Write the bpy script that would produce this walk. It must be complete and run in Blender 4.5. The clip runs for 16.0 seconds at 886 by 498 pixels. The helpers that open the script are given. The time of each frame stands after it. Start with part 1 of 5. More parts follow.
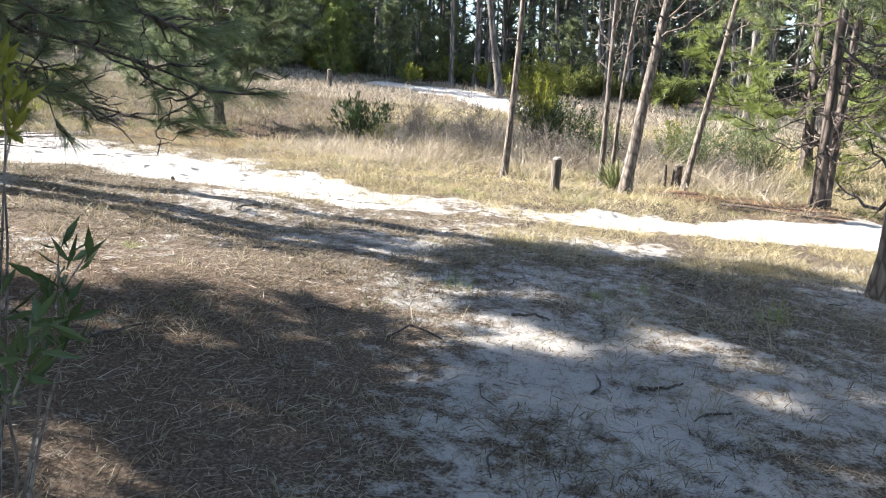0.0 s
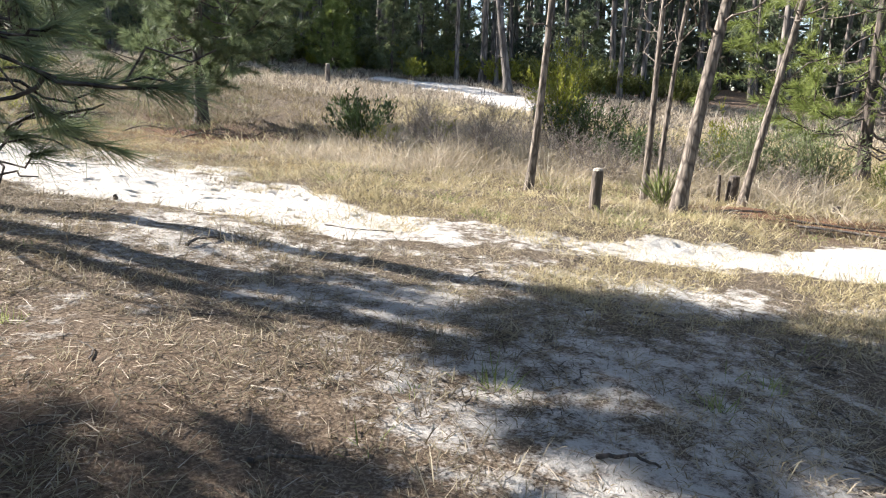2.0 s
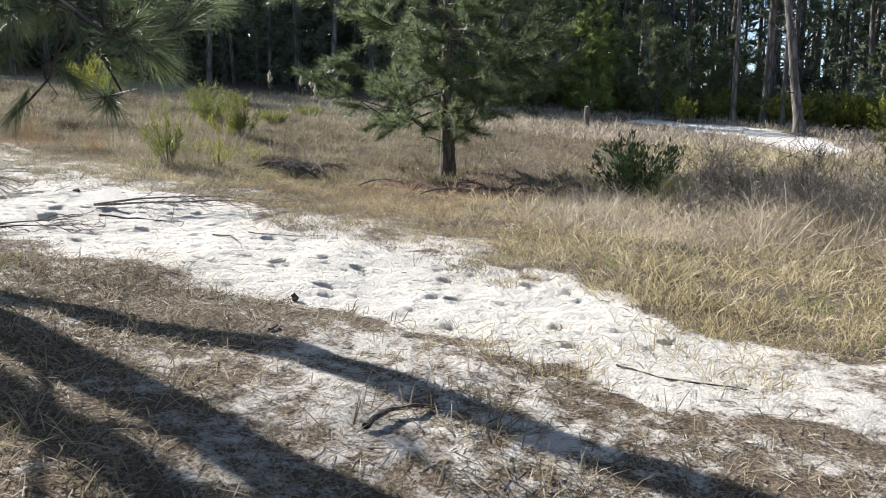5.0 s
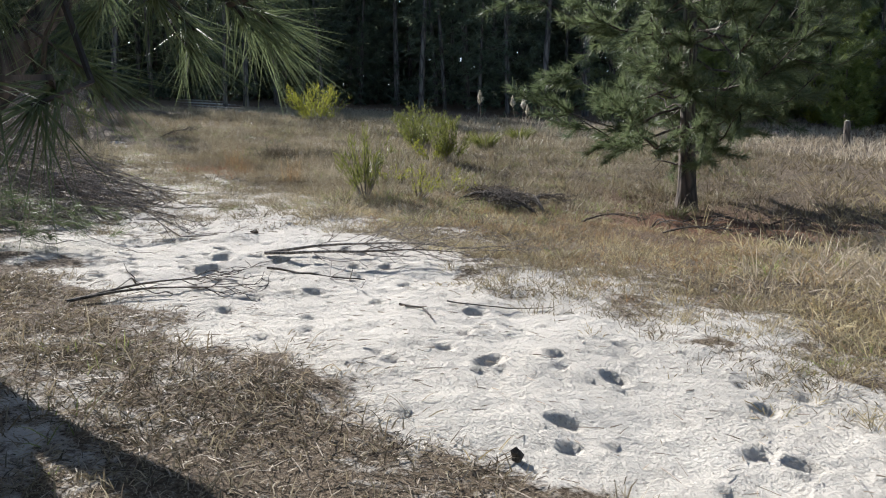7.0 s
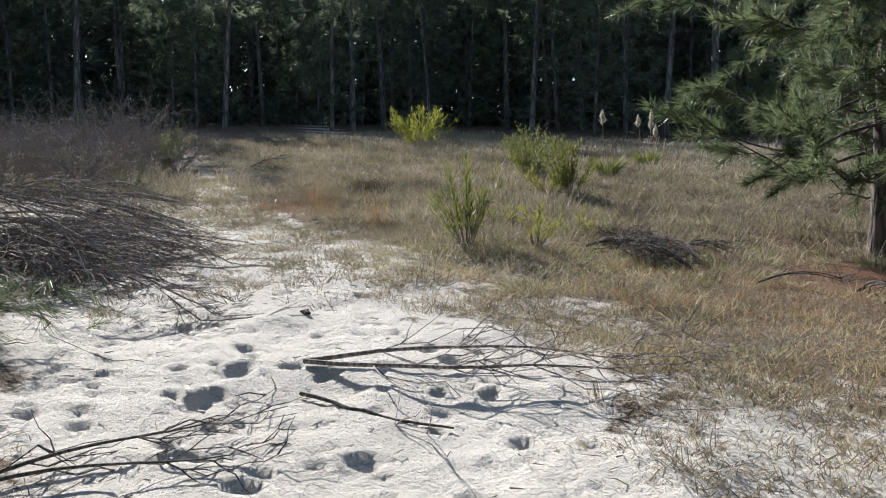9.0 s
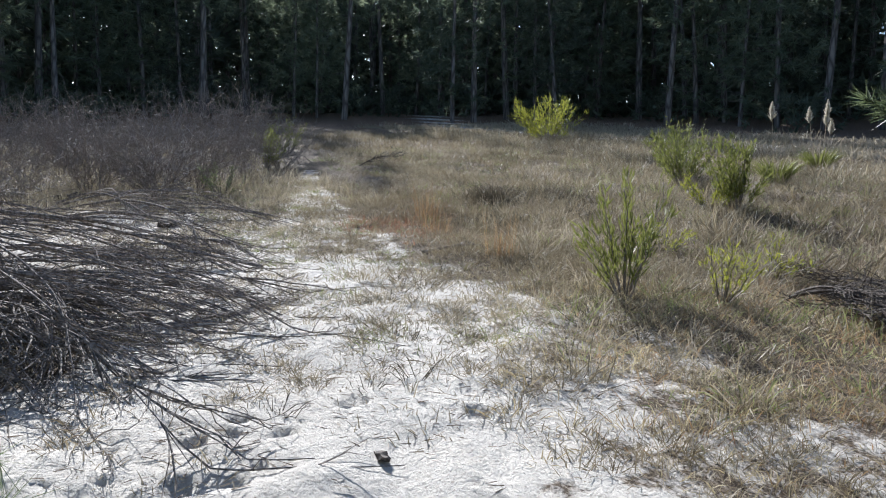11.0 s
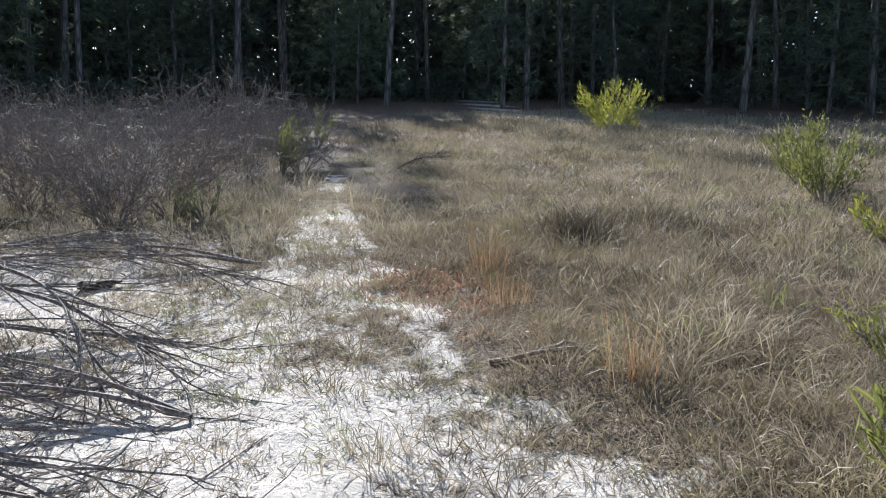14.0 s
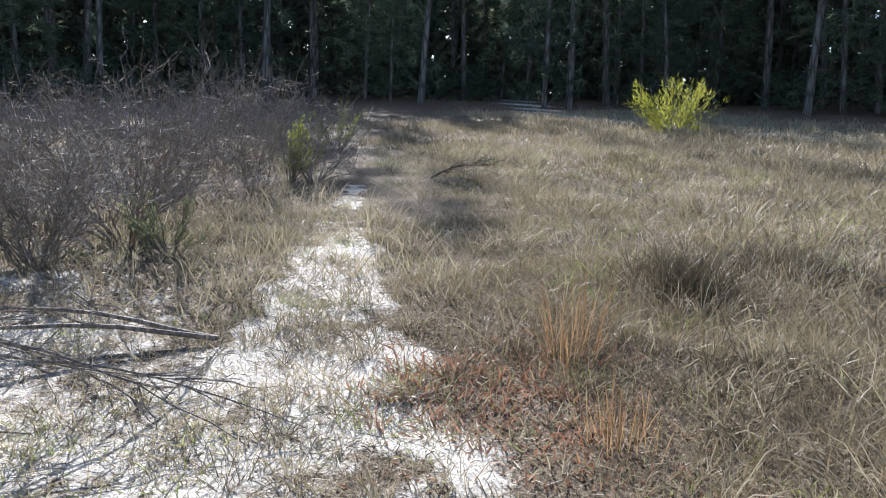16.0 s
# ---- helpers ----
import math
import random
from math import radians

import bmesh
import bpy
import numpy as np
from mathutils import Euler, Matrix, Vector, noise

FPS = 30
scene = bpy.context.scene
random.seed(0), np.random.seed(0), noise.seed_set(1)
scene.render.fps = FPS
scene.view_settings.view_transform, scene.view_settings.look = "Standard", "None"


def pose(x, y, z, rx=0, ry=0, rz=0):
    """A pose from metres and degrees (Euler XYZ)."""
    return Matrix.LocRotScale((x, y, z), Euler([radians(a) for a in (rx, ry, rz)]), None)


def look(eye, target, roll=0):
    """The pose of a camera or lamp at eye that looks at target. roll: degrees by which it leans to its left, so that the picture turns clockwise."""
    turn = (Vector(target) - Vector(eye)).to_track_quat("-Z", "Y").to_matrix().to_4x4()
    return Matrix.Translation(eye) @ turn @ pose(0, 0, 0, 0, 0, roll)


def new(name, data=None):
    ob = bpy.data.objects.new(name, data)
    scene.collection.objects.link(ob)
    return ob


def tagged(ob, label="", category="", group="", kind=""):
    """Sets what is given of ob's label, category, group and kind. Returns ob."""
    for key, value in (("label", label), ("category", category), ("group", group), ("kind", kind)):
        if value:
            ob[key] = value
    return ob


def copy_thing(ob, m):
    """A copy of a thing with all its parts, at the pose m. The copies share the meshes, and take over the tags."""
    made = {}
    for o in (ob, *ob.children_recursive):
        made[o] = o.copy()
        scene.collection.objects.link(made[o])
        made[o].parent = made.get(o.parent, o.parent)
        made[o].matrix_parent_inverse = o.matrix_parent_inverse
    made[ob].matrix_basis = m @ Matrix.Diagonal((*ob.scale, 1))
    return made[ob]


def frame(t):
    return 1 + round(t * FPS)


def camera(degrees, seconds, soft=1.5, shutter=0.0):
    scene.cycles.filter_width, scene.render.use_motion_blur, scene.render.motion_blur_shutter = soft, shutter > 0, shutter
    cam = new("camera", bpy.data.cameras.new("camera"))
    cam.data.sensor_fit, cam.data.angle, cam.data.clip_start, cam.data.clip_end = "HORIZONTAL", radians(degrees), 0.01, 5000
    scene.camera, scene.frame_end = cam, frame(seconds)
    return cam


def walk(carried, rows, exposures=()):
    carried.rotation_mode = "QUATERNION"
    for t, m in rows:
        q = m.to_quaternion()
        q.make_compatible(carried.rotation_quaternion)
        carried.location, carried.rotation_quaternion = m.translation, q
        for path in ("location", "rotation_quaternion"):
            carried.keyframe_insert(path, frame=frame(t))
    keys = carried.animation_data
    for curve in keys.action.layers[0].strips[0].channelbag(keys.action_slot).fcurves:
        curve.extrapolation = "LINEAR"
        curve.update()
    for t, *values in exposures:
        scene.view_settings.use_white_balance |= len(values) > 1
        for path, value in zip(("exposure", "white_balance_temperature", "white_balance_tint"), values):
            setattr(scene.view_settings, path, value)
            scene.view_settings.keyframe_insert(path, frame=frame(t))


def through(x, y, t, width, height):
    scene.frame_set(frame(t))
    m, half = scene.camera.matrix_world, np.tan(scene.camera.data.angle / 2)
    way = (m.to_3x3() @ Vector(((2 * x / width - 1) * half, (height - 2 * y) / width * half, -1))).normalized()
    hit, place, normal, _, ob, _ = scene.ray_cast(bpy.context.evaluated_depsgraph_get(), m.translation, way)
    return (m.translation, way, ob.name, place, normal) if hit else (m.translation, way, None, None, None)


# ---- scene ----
cam = camera(61.1, 16.0, soft=1.1)
PATH = [
    (0, (0.998, 3.641, 0.564), (0.651, 5.577, 0.2), 1.0),
    (0.5, (0.839, 4.123, 0.573), (0.495, 6.064, 0.232), 0.0),
    (1, (0.714, 4.619, 0.585), (0.374, 6.555, 0.218), 0.4),
    (1.5, (0.594, 5.098, 0.598), (0.256, 7.031, 0.214), 0.8),
    (2, (0.477, 5.615, 0.599), (0.127, 7.549, 0.226), 1.2),
    (2.5, (0.334, 6.103, 0.594), (-0.014, 8.043, 0.257), 1.4),
    (3, (0.207, 6.607, 0.583), (-0.236, 8.532, 0.27), 1.4),
    (3.5, (0.028, 7.081, 0.58), (-0.578, 8.958, 0.25), 1.0),
    (4, (-0.187, 7.548, 0.597), (-0.891, 9.396, 0.3), -0.1),
    (4.5, (-0.453, 8.002, 0.61), (-1.244, 9.819, 0.342), 0.0),
    (5, (-0.773, 8.417, 0.623), (-1.738, 10.148, 0.359), 0.3),
    (5.2, (-0.887, 8.583, 0.626), (-1.937, 10.269, 0.389), -0.0),
    (7.3, (-2.448, 10.236, 0.747), (-3.892, 11.604, 0.537), -1.3),
    (7.5, (-2.612, 10.402, 0.78), (-4.08, 11.744, 0.571), -1.9),
    (8, (-3.056, 10.765, 0.825), (-4.53, 12.1, 0.613), -0.9),
    (8.5, (-3.475, 11.156, 0.869), (-4.995, 12.443, 0.696), -1.7),
    (9, (-3.925, 11.506, 0.922), (-5.518, 12.706, 0.774), -0.5),
    (9.5, (-4.335, 11.785, 0.999), (-5.986, 12.904, 0.856), 0.1),
    (9.7, (-4.507, 11.904, 1.042), (-6.183, 12.984, 0.888), 0.2),
    (11.8, (-6.543, 12.995, 1.338), (-8.323, 13.894, 1.184), 0.2),
    (12, (-6.73, 13.096, 1.373), (-8.515, 13.985, 1.223), 0.1),
    (12.5, (-7.184, 13.288, 1.439), (-8.976, 14.158, 1.262), -0.1),
    (13, (-7.62, 13.464, 1.509), (-9.417, 14.324, 1.335), -0.1),
    (13.5, (-8.113, 13.657, 1.588), (-9.913, 14.505, 1.393), 0.6),
    (14, (-8.62, 13.861, 1.627), (-10.426, 14.691, 1.406), 0.7),
    (14.5, (-9.121, 14.076, 1.649), (-10.931, 14.888, 1.398), 0.2),
    (15, (-9.612, 14.278, 1.691), (-11.429, 15.075, 1.437), 0.5),
    (15.5, (-10.165, 14.501, 1.726), (-11.994, 15.274, 1.49), 0.9),
    (16, (-10.702, 14.663, 1.763), (-12.542, 15.417, 1.539), 1.7),
]
EXPOSURES = [(0.0, 2.22, 6200, 13), (1.5, 1.95, 6300, 13), (3.0, 1.73, 6250, 13), (5.2, 1.37, 6050, 12), (7.3, 1.04, 6050, 12), (9.5, 1.1, 6000, 12), (12.0, 1.26, 5550, 12), (14.5, 1.38, 5800, 13), (16.0, 1.6, 5800, 13)]
walk(cam, [(t, look(eye, target, roll)) for t, eye, target, roll in PATH], EXPOSURES)

# ---- light: a clear winter day, low sun ----
SUN_YAW, SUN_UP = 83.0, 33.0
sun_way = Vector((-math.sin(radians(SUN_YAW)) * math.cos(radians(SUN_UP)),
                  math.cos(radians(SUN_YAW)) * math.cos(radians(SUN_UP)), math.sin(radians(SUN_UP))))
world = bpy.data.worlds.new("sky")
scene.world = world
world.use_nodes = True
wn = world.node_tree.nodes
sky = wn.new("ShaderNodeTexSky")
sky.sky_type, sky.sun_disc = "NISHITA", False
sky.sun_elevation, sky.sun_rotation = radians(SUN_UP), radians(-SUN_YAW)
wn["Background"].inputs["Strength"].default_value = 0.08
world.node_tree.links.new(sky.outputs[0], wn["Background"].inputs["Color"])
sun_data = bpy.data.lights.new("sun", "SUN")
sun_data.energy, sun_data.angle, sun_data.color = 5.0, radians(0.6), (1.0, 0.95, 0.86)
sun = new("sun", sun_data)
sun.matrix_world = look(sun_way * 80, (0, 0, 0))

# ---- materials ----
def material(name):
    m = bpy.data.materials.new(name)
    m.use_nodes = True
    nt = m.node_tree
    return m, nt, nt.nodes["Principled BSDF"], nt.nodes["Material Output"]


def node(nt, kind, **values):
    n = nt.nodes.new(kind)
    for k, v in values.items():
        n.inputs[k].default_value = v
    return n


def noise_node(nt, scale, detail=4.0, rough=0.6, coords="Object"):
    tc = nt.nodes.new("ShaderNodeTexCoord")
    n = node(nt, "ShaderNodeTexNoise", Scale=scale, Detail=detail, Roughness=rough)
    nt.links.new(tc.outputs[coords], n.inputs["Vector"])
    return n


def ramp(nt, source, stops):
    r = nt.nodes.new("ShaderNodeValToRGB")
    e = r.color_ramp.elements
    while len(e) < len(stops):
        e.new(0.5)
    for item, (p, c) in zip(e, stops):
        item.position, item.color = p, (*c, 1)
    nt.links.new(source, r.inputs["Fac"])
    return r


def mix_colour(nt, fac, a, b, mode="MIX"):
    x = nt.nodes.new("ShaderNodeMix")
    x.data_type, x.blend_type = "RGBA", mode
    for socket, v in ((x.inputs[0], fac), (x.inputs[6], a), (x.inputs[7], b)):
        if isinstance(v, (int, float)):
            socket.default_value = v
        elif isinstance(v, tuple):
            socket.default_value = (*v, 1)
        else:
            nt.links.new(v, socket)
    return x.outputs[2]


def maths(nt, op, a, b=0.0, clamp=False):
    n = nt.nodes.new("ShaderNodeMath")
    n.operation, n.use_clamp = op, clamp
    for socket, v in zip(n.inputs, (a, b)):
        if isinstance(v, (int, float)):
            socket.default_value = v
        else:
            nt.links.new(v, socket)
    return n.outputs[0]


def bump(nt, bsdf, height, strength, distance):
    b = node(nt, "ShaderNodeBump", Strength=strength, Distance=distance)
    nt.links.new(height, b.inputs["Height"])
    nt.links.new(b.outputs[0], bsdf.inputs["Normal"])


def leafy(name, colours, through=0.35, rough=0.6, patch=0.6, by_tree=False):
    """Thin plant matter: colour by piece and by patch, with some light passing through."""
    m, nt, bsdf, out = material(name)
    geo = nt.nodes.new("ShaderNodeNewGeometry")
    stops = [(i / (len(colours) - 1), c) for i, c in enumerate(colours)]
    piece = ramp(nt, geo.outputs["Random Per Island"], stops).outputs[0]
    tone = noise_node(nt, patch, 3.0)
    col = mix_colour(nt, 0.45, piece, ramp(nt, tone.outputs["Fac"], [(0.3, tuple(0.5 * v for v in colours[0])), (0.7, colours[-1])]).outputs[0])
    if by_tree:
        info = nt.nodes.new("ShaderNodeObjectInfo")
        tint = ramp(nt, info.outputs["Random"], [(0.0, (0.5, 0.5, 0.5)), (0.35, (0.8, 0.85, 0.8)), (0.7, (1.1, 1.1, 1.0)), (1.0, (1.45, 1.4, 1.25))])
        col = mix_colour(nt, 1.0, col, tint.outputs[0], "MULTIPLY")
    nt.links.new(col, bsdf.inputs["Base Color"])
    bsdf.inputs["Roughness"].default_value = rough
    bsdf.inputs["Specular IOR Level"].default_value = 0.3
    tr = nt.nodes.new("ShaderNodeBsdfTranslucent")
    nt.links.new(col, tr.inputs["Color"])
    ms = nt.nodes.new("ShaderNodeMixShader")
    ms.inputs[0].default_value = through
    nt.links.new(bsdf.outputs[0], ms.inputs[1])
    nt.links.new(tr.outputs[0], ms.inputs[2])
    nt.links.new(ms.outputs[0], out.inputs["Surface"])
    return m


def barky(name, dark, light, scale=9.0, stretch=0.25, depth=0.02):
    m, nt, bsdf, out = material(name)
    tc = nt.nodes.new("ShaderNodeTexCoord")
    mp = nt.nodes.new("ShaderNodeMapping")
    mp.inputs["Scale"].default_value = (1, 1, stretch)
    nt.links.new(tc.outputs["Object"], mp.inputs["Vector"])
    v = node(nt, "ShaderNodeTexVoronoi", Scale=scale)
    v.feature = "DISTANCE_TO_EDGE"
    n = node(nt, "ShaderNodeTexNoise", Scale=scale * 2.2, Detail=6.0, Roughness=0.7)
    big = node(nt, "ShaderNodeTexNoise", Scale=scale * 0.25, Detail=3.0)
    for t in (v, n, big):
        nt.links.new(mp.outputs[0], t.inputs["Vector"])
    plates = maths(nt, "MULTIPLY", v.outputs["Distance"], 4.0, True)
    h = maths(nt, "MULTIPLY", plates, n.outputs["Fac"])
    c = ramp(nt, maths(nt, "ADD", h, maths(nt, "MULTIPLY", big.outputs["Fac"], 0.35)), [(0.15, dark), (0.75, light)])
    nt.links.new(c.outputs[0], bsdf.inputs["Base Color"])
    bsdf.inputs["Roughness"].default_value = 0.9
    bump(nt, bsdf, h, 0.9, depth)
    return m


def ground_material():
    m, nt, bsdf, out = material("sand_and_litter")
    sand_at = nt.nodes.new("ShaderNodeAttribute")
    sand_at.attribute_name = "bare_sand"
    red_at = nt.nodes.new("ShaderNodeAttribute")
    red_at.attribute_name = "needle_litter"
    fine = noise_node(nt, 55.0, 6.0, 0.7)
    mid = noise_node(nt, 7.0, 6.0, 0.65)
    wide = noise_node(nt, 0.9, 4.0, 0.6)
    grain = noise_node(nt, 240.0, 3.0, 0.7)
    sand = mix_colour(nt, wide.outputs["Fac"], (0.46, 0.425, 0.37), (0.62, 0.585, 0.525))
    # grey sand: partly leaf mould, partly pine shade mixed into the colour
    humus_shade_at = nt.nodes.new("ShaderNodeAttribute")
    humus_shade_at.attribute_name = "humus_shade"
    stained_shaded = mix_colour(nt, mid.outputs["Fac"], (0.22, 0.2, 0.18), (0.5, 0.465, 0.415))
    sand = mix_colour(nt, humus_shade_at.outputs["Fac"], sand, stained_shaded)
    sand = mix_colour(nt, maths(nt, "MULTIPLY", ramp(nt, fine.outputs["Fac"], [(0.53, (0, 0, 0)), (0.66, (1, 1, 1))]).outputs[0], 0.6), sand, (0.27, 0.23, 0.19))
    litter = ramp(nt, fine.outputs["Fac"], [(0.3, (0.035, 0.026, 0.019)), (0.5, (0.12, 0.092, 0.064)), (0.7, (0.31, 0.255, 0.185))]).outputs[0]
    needles = ramp(nt, fine.outputs["Fac"], [(0.25, (0.06, 0.032, 0.02)), (0.6, (0.2, 0.105, 0.06)), (0.8, (0.33, 0.2, 0.12))]).outputs[0]
    litter = mix_colour(nt, red_at.outputs["Fac"], litter, needles)
    edge = maths(nt, "ADD", sand_at.outputs["Fac"], maths(nt, "MULTIPLY", maths(nt, "SUBTRACT", mid.outputs["Fac"], 0.5), 1.5))
    edge = maths(nt, "ADD", edge, maths(nt, "MULTIPLY", maths(nt, "SUBTRACT", fine.outputs["Fac"], 0.5), 0.8))
    fac = ramp(nt, edge, [(0.36, (0, 0, 0)), (0.62, (1, 1, 1))]).outputs[0]
    nt.links.new(mix_colour(nt, fac, litter, sand), bsdf.inputs["Base Color"])
    bsdf.inputs["Roughness"].default_value = 0.95
    bsdf.inputs["Specular IOR Level"].default_value = 0.15
    crumb = noise_node(nt, 21.0, 5.0, 0.65)
    h = maths(nt, "ADD", maths(nt, "ADD", maths(nt, "MULTIPLY", mid.outputs["Fac"], 0.9), maths(nt, "MULTIPLY", crumb.outputs["Fac"], 0.5)), maths(nt, "ADD", maths(nt, "MULTIPLY", fine.outputs["Fac"], 0.35), maths(nt, "MULTIPLY", grain.outputs["Fac"], 0.08)))
    bump(nt, bsdf, h, 0.8, 0.07)
    return m


M_GROUND = ground_material()
M_STRAW = leafy("dry_straw_grass", [(0.15, 0.11, 0.065), (0.33, 0.265, 0.165), (0.55, 0.475, 0.335)], 0.3)
M_GOLD = leafy("golden_meadow_grass", [(0.31, 0.24, 0.11), (0.49, 0.4, 0.205), (0.63, 0.56, 0.36)], 0.35)
M_BROWN = leafy("brown_winter_grass", [(0.115, 0.085, 0.049), (0.21, 0.164, 0.1), (0.37, 0.315, 0.205)], 0.32)
M_GREY = leafy("grey_tan_grass", [(0.20, 0.17, 0.11), (0.35, 0.30, 0.20), (0.47, 0.41, 0.29)], 0.3)
M_RUST = leafy("rusty_orange_grass", [(0.22, 0.11, 0.05), (0.38, 0.23, 0.11), (0.48, 0.35, 0.19)], 0.4)
M_RED = leafy("reddish_ground_herb", [(0.22, 0.1, 0.06), (0.36, 0.18, 0.11), (0.45, 0.28, 0.18)], 0.3)
M_GREEN = leafy("green_grass", [(0.12, 0.16, 0.045), (0.24, 0.29, 0.09), (0.36, 0.38, 0.15)], 0.4)
M_REED = leafy("pale_dry_stalks", [(0.30, 0.24, 0.16), (0.44, 0.37, 0.27), (0.56, 0.49, 0.38)], 0.3)
M_LITTER = leafy("fallen_needles_and_straw", [(0.1, 0.065, 0.04), (0.26, 0.195, 0.13), (0.5, 0.43, 0.33)], 0.1)
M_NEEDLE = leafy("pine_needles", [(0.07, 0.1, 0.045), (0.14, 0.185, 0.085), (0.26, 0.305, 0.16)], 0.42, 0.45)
# needles again, brighter and yellower: sunlight put into the colour
M_NEEDLE_LIT = leafy("sunlit_yellow_green_needles", [(0.12, 0.16, 0.035), (0.23, 0.29, 0.07), (0.34, 0.38, 0.13)], 0.4, 0.45)
M_NEEDLE_DRY = leafy("dull_dark_grass", [(0.045, 0.038, 0.025), (0.095, 0.08, 0.052), (0.17, 0.145, 0.1)], 0.3, 0.5)
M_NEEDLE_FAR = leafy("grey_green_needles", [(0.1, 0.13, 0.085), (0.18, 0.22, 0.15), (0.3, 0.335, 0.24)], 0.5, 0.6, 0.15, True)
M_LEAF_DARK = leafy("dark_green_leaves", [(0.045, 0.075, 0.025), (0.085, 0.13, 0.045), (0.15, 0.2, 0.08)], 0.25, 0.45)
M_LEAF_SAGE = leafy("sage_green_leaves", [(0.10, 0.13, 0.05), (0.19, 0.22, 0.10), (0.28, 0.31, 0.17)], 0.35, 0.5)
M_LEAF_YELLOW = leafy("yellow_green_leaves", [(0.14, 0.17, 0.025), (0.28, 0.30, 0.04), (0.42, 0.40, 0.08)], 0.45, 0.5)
M_LEAF_OLIVE = leafy("olive_green_narrow_leaves", [(0.095, 0.112, 0.028), (0.18, 0.198, 0.05), (0.29, 0.3, 0.09)], 0.38, 0.5)
M_OLIVE_GRASS = leafy("olive_grey_grass", [(0.12, 0.1, 0.06), (0.22, 0.188, 0.12), (0.38, 0.34, 0.24)], 0.35)
M_BOUGH = barky("grey_brown_fallen_bough", (0.09, 0.076, 0.065), (0.31, 0.27, 0.23), 28.0, 0.4, 0.005)
M_PLUME = leafy("cream_seed_plume", [(0.5, 0.45, 0.36), (0.66, 0.61, 0.5), (0.74, 0.7, 0.6)], 0.4, 0.8)
M_BARK = barky("dark_pine_bark", (0.03, 0.024, 0.02), (0.16, 0.125, 0.10), 9.0, 0.25, 0.03)
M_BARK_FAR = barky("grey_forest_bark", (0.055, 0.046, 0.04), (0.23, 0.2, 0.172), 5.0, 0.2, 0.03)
M_BARK_PALE = barky("pale_grey_bark", (0.06, 0.048, 0.038), (0.24, 0.2, 0.16), 14.0, 0.3, 0.012)
M_TWIG = barky("dead_grey_brown_twig", (0.12, 0.1, 0.085), (0.32, 0.28, 0.24), 30.0, 0.4, 0.004)
M_TWIG_PALE = barky("bleached_dead_twig", (0.3, 0.27, 0.24), (0.56, 0.52, 0.47), 30.0, 0.4, 0.004)
M_TWIG_DARK = barky("dark_dead_wood", (0.035, 0.028, 0.022), (0.13, 0.105, 0.085), 25.0, 0.4, 0.006)
M_WOOD_POST = barky("weathered_post_wood", (0.045, 0.036, 0.028), (0.2, 0.165, 0.13), 18.0, 0.12, 0.01)
M_WOOD_END = barky("sawn_post_end", (0.22, 0.19, 0.15), (0.45, 0.4, 0.33), 25.0, 1.0, 0.004)

# ---- numbers and meshes ----
rng = np.random.default_rng(7)


def lattice(x, y, size, seed):
    """Smooth value noise, 0 to 1."""
    u, v = np.asarray(x, float) / size, np.asarray(y, float) / size
    i, j = np.floor(u), np.floor(v)
    fu, fv = u - i, v - j
    fu, fv = fu * fu * (3 - 2 * fu), fv * fv * (3 - 2 * fv)

    def h(a, b):
        s = np.sin(a * 127.1 + b * 311.7 + seed * 74.7) * 43758.5453
        return s - np.floor(s)

    return (h(i, j) * (1 - fu) + h(i + 1, j) * fu) * (1 - fv) + (h(i, j + 1) * (1 - fu) + h(i + 1, j + 1) * fu) * fv


def smooth(a, b, v):
    t = np.clip((np.asarray(v, float) - a) / (b - a), 0, 1)
    return t * t * (3 - 2 * t)


def land(x, y):
    """The lie of the land: it falls gently to the east and climbs to the west and north."""
    x, y = np.clip(np.asarray(x, float), -60, 30), np.clip(np.asarray(y, float), -8, 62)
    u, v = (x + 5) / 20, (y - 14) / 20
    dip = np.exp(-((x + 6.5) ** 2 + (y - 20.5) ** 2) / 24.5)
    return -0.1496 - 1.7938 * u + 0.6173 * v + 0.125 * u * u + 0.0419 * u * v + 0.3621 * v * v - 0.2252 * dip - 0.34 * np.exp(-((x + 8.2) ** 2 + (y - 22.6) ** 2) / 14.0)


def along(x, y, line):
    """Distance to a track given as (x, y, half width), over that half width."""
    best = np.full(np.shape(x), 1e9)
    for (ax, ay, aw), (bx, by, bw) in zip(line, line[1:]):
        dx, dy = bx - ax, by - ay
        t = np.clip(((x - ax) * dx + (y - ay) * dy) / (dx * dx + dy * dy), 0, 1)
        best = np.minimum(best, np.hypot(x - ax - t * dx, y - ay - t * dy) / (aw + t * (bw - aw)))
    return best


TRACK = [(14, 19.5, 0.9), (5.0, 14.4, 0.8), (2.6, 13.3, 0.62), (0.4, 12.75, 0.45), (-1.3, 12.5, 0.62), (-3.5, 12.95, 1.12),
         (-6.0, 13.0, 1.2), (-8.5, 13.3, 1.6), (-11.0, 14.4, 1.3), (-13.3, 15.15, 0.8), (-16.0, 15.95, 0.4), (-18.2, 16.6, 0.24), (-20.5, 17.4, 0.12)]
FAR_TRACK = [(-11.2, 41.3, 0.5), (-8.2, 42.6, 1.6), (-5.4, 41.0, 2.2), (-3.7, 40, 2.0), (-2.7, 36.5, 1.4), (-1.6, 32.5, 0.7)]
WOOD_TRACK = [(-58, 40, 0.8), (-44.5, 32.8, 0.9), (-38.5, 30.6, 0.7), (-33, 30.9, 0.6), (-26.4, 32.3, 0.7), (-20, 35, 0.5)]


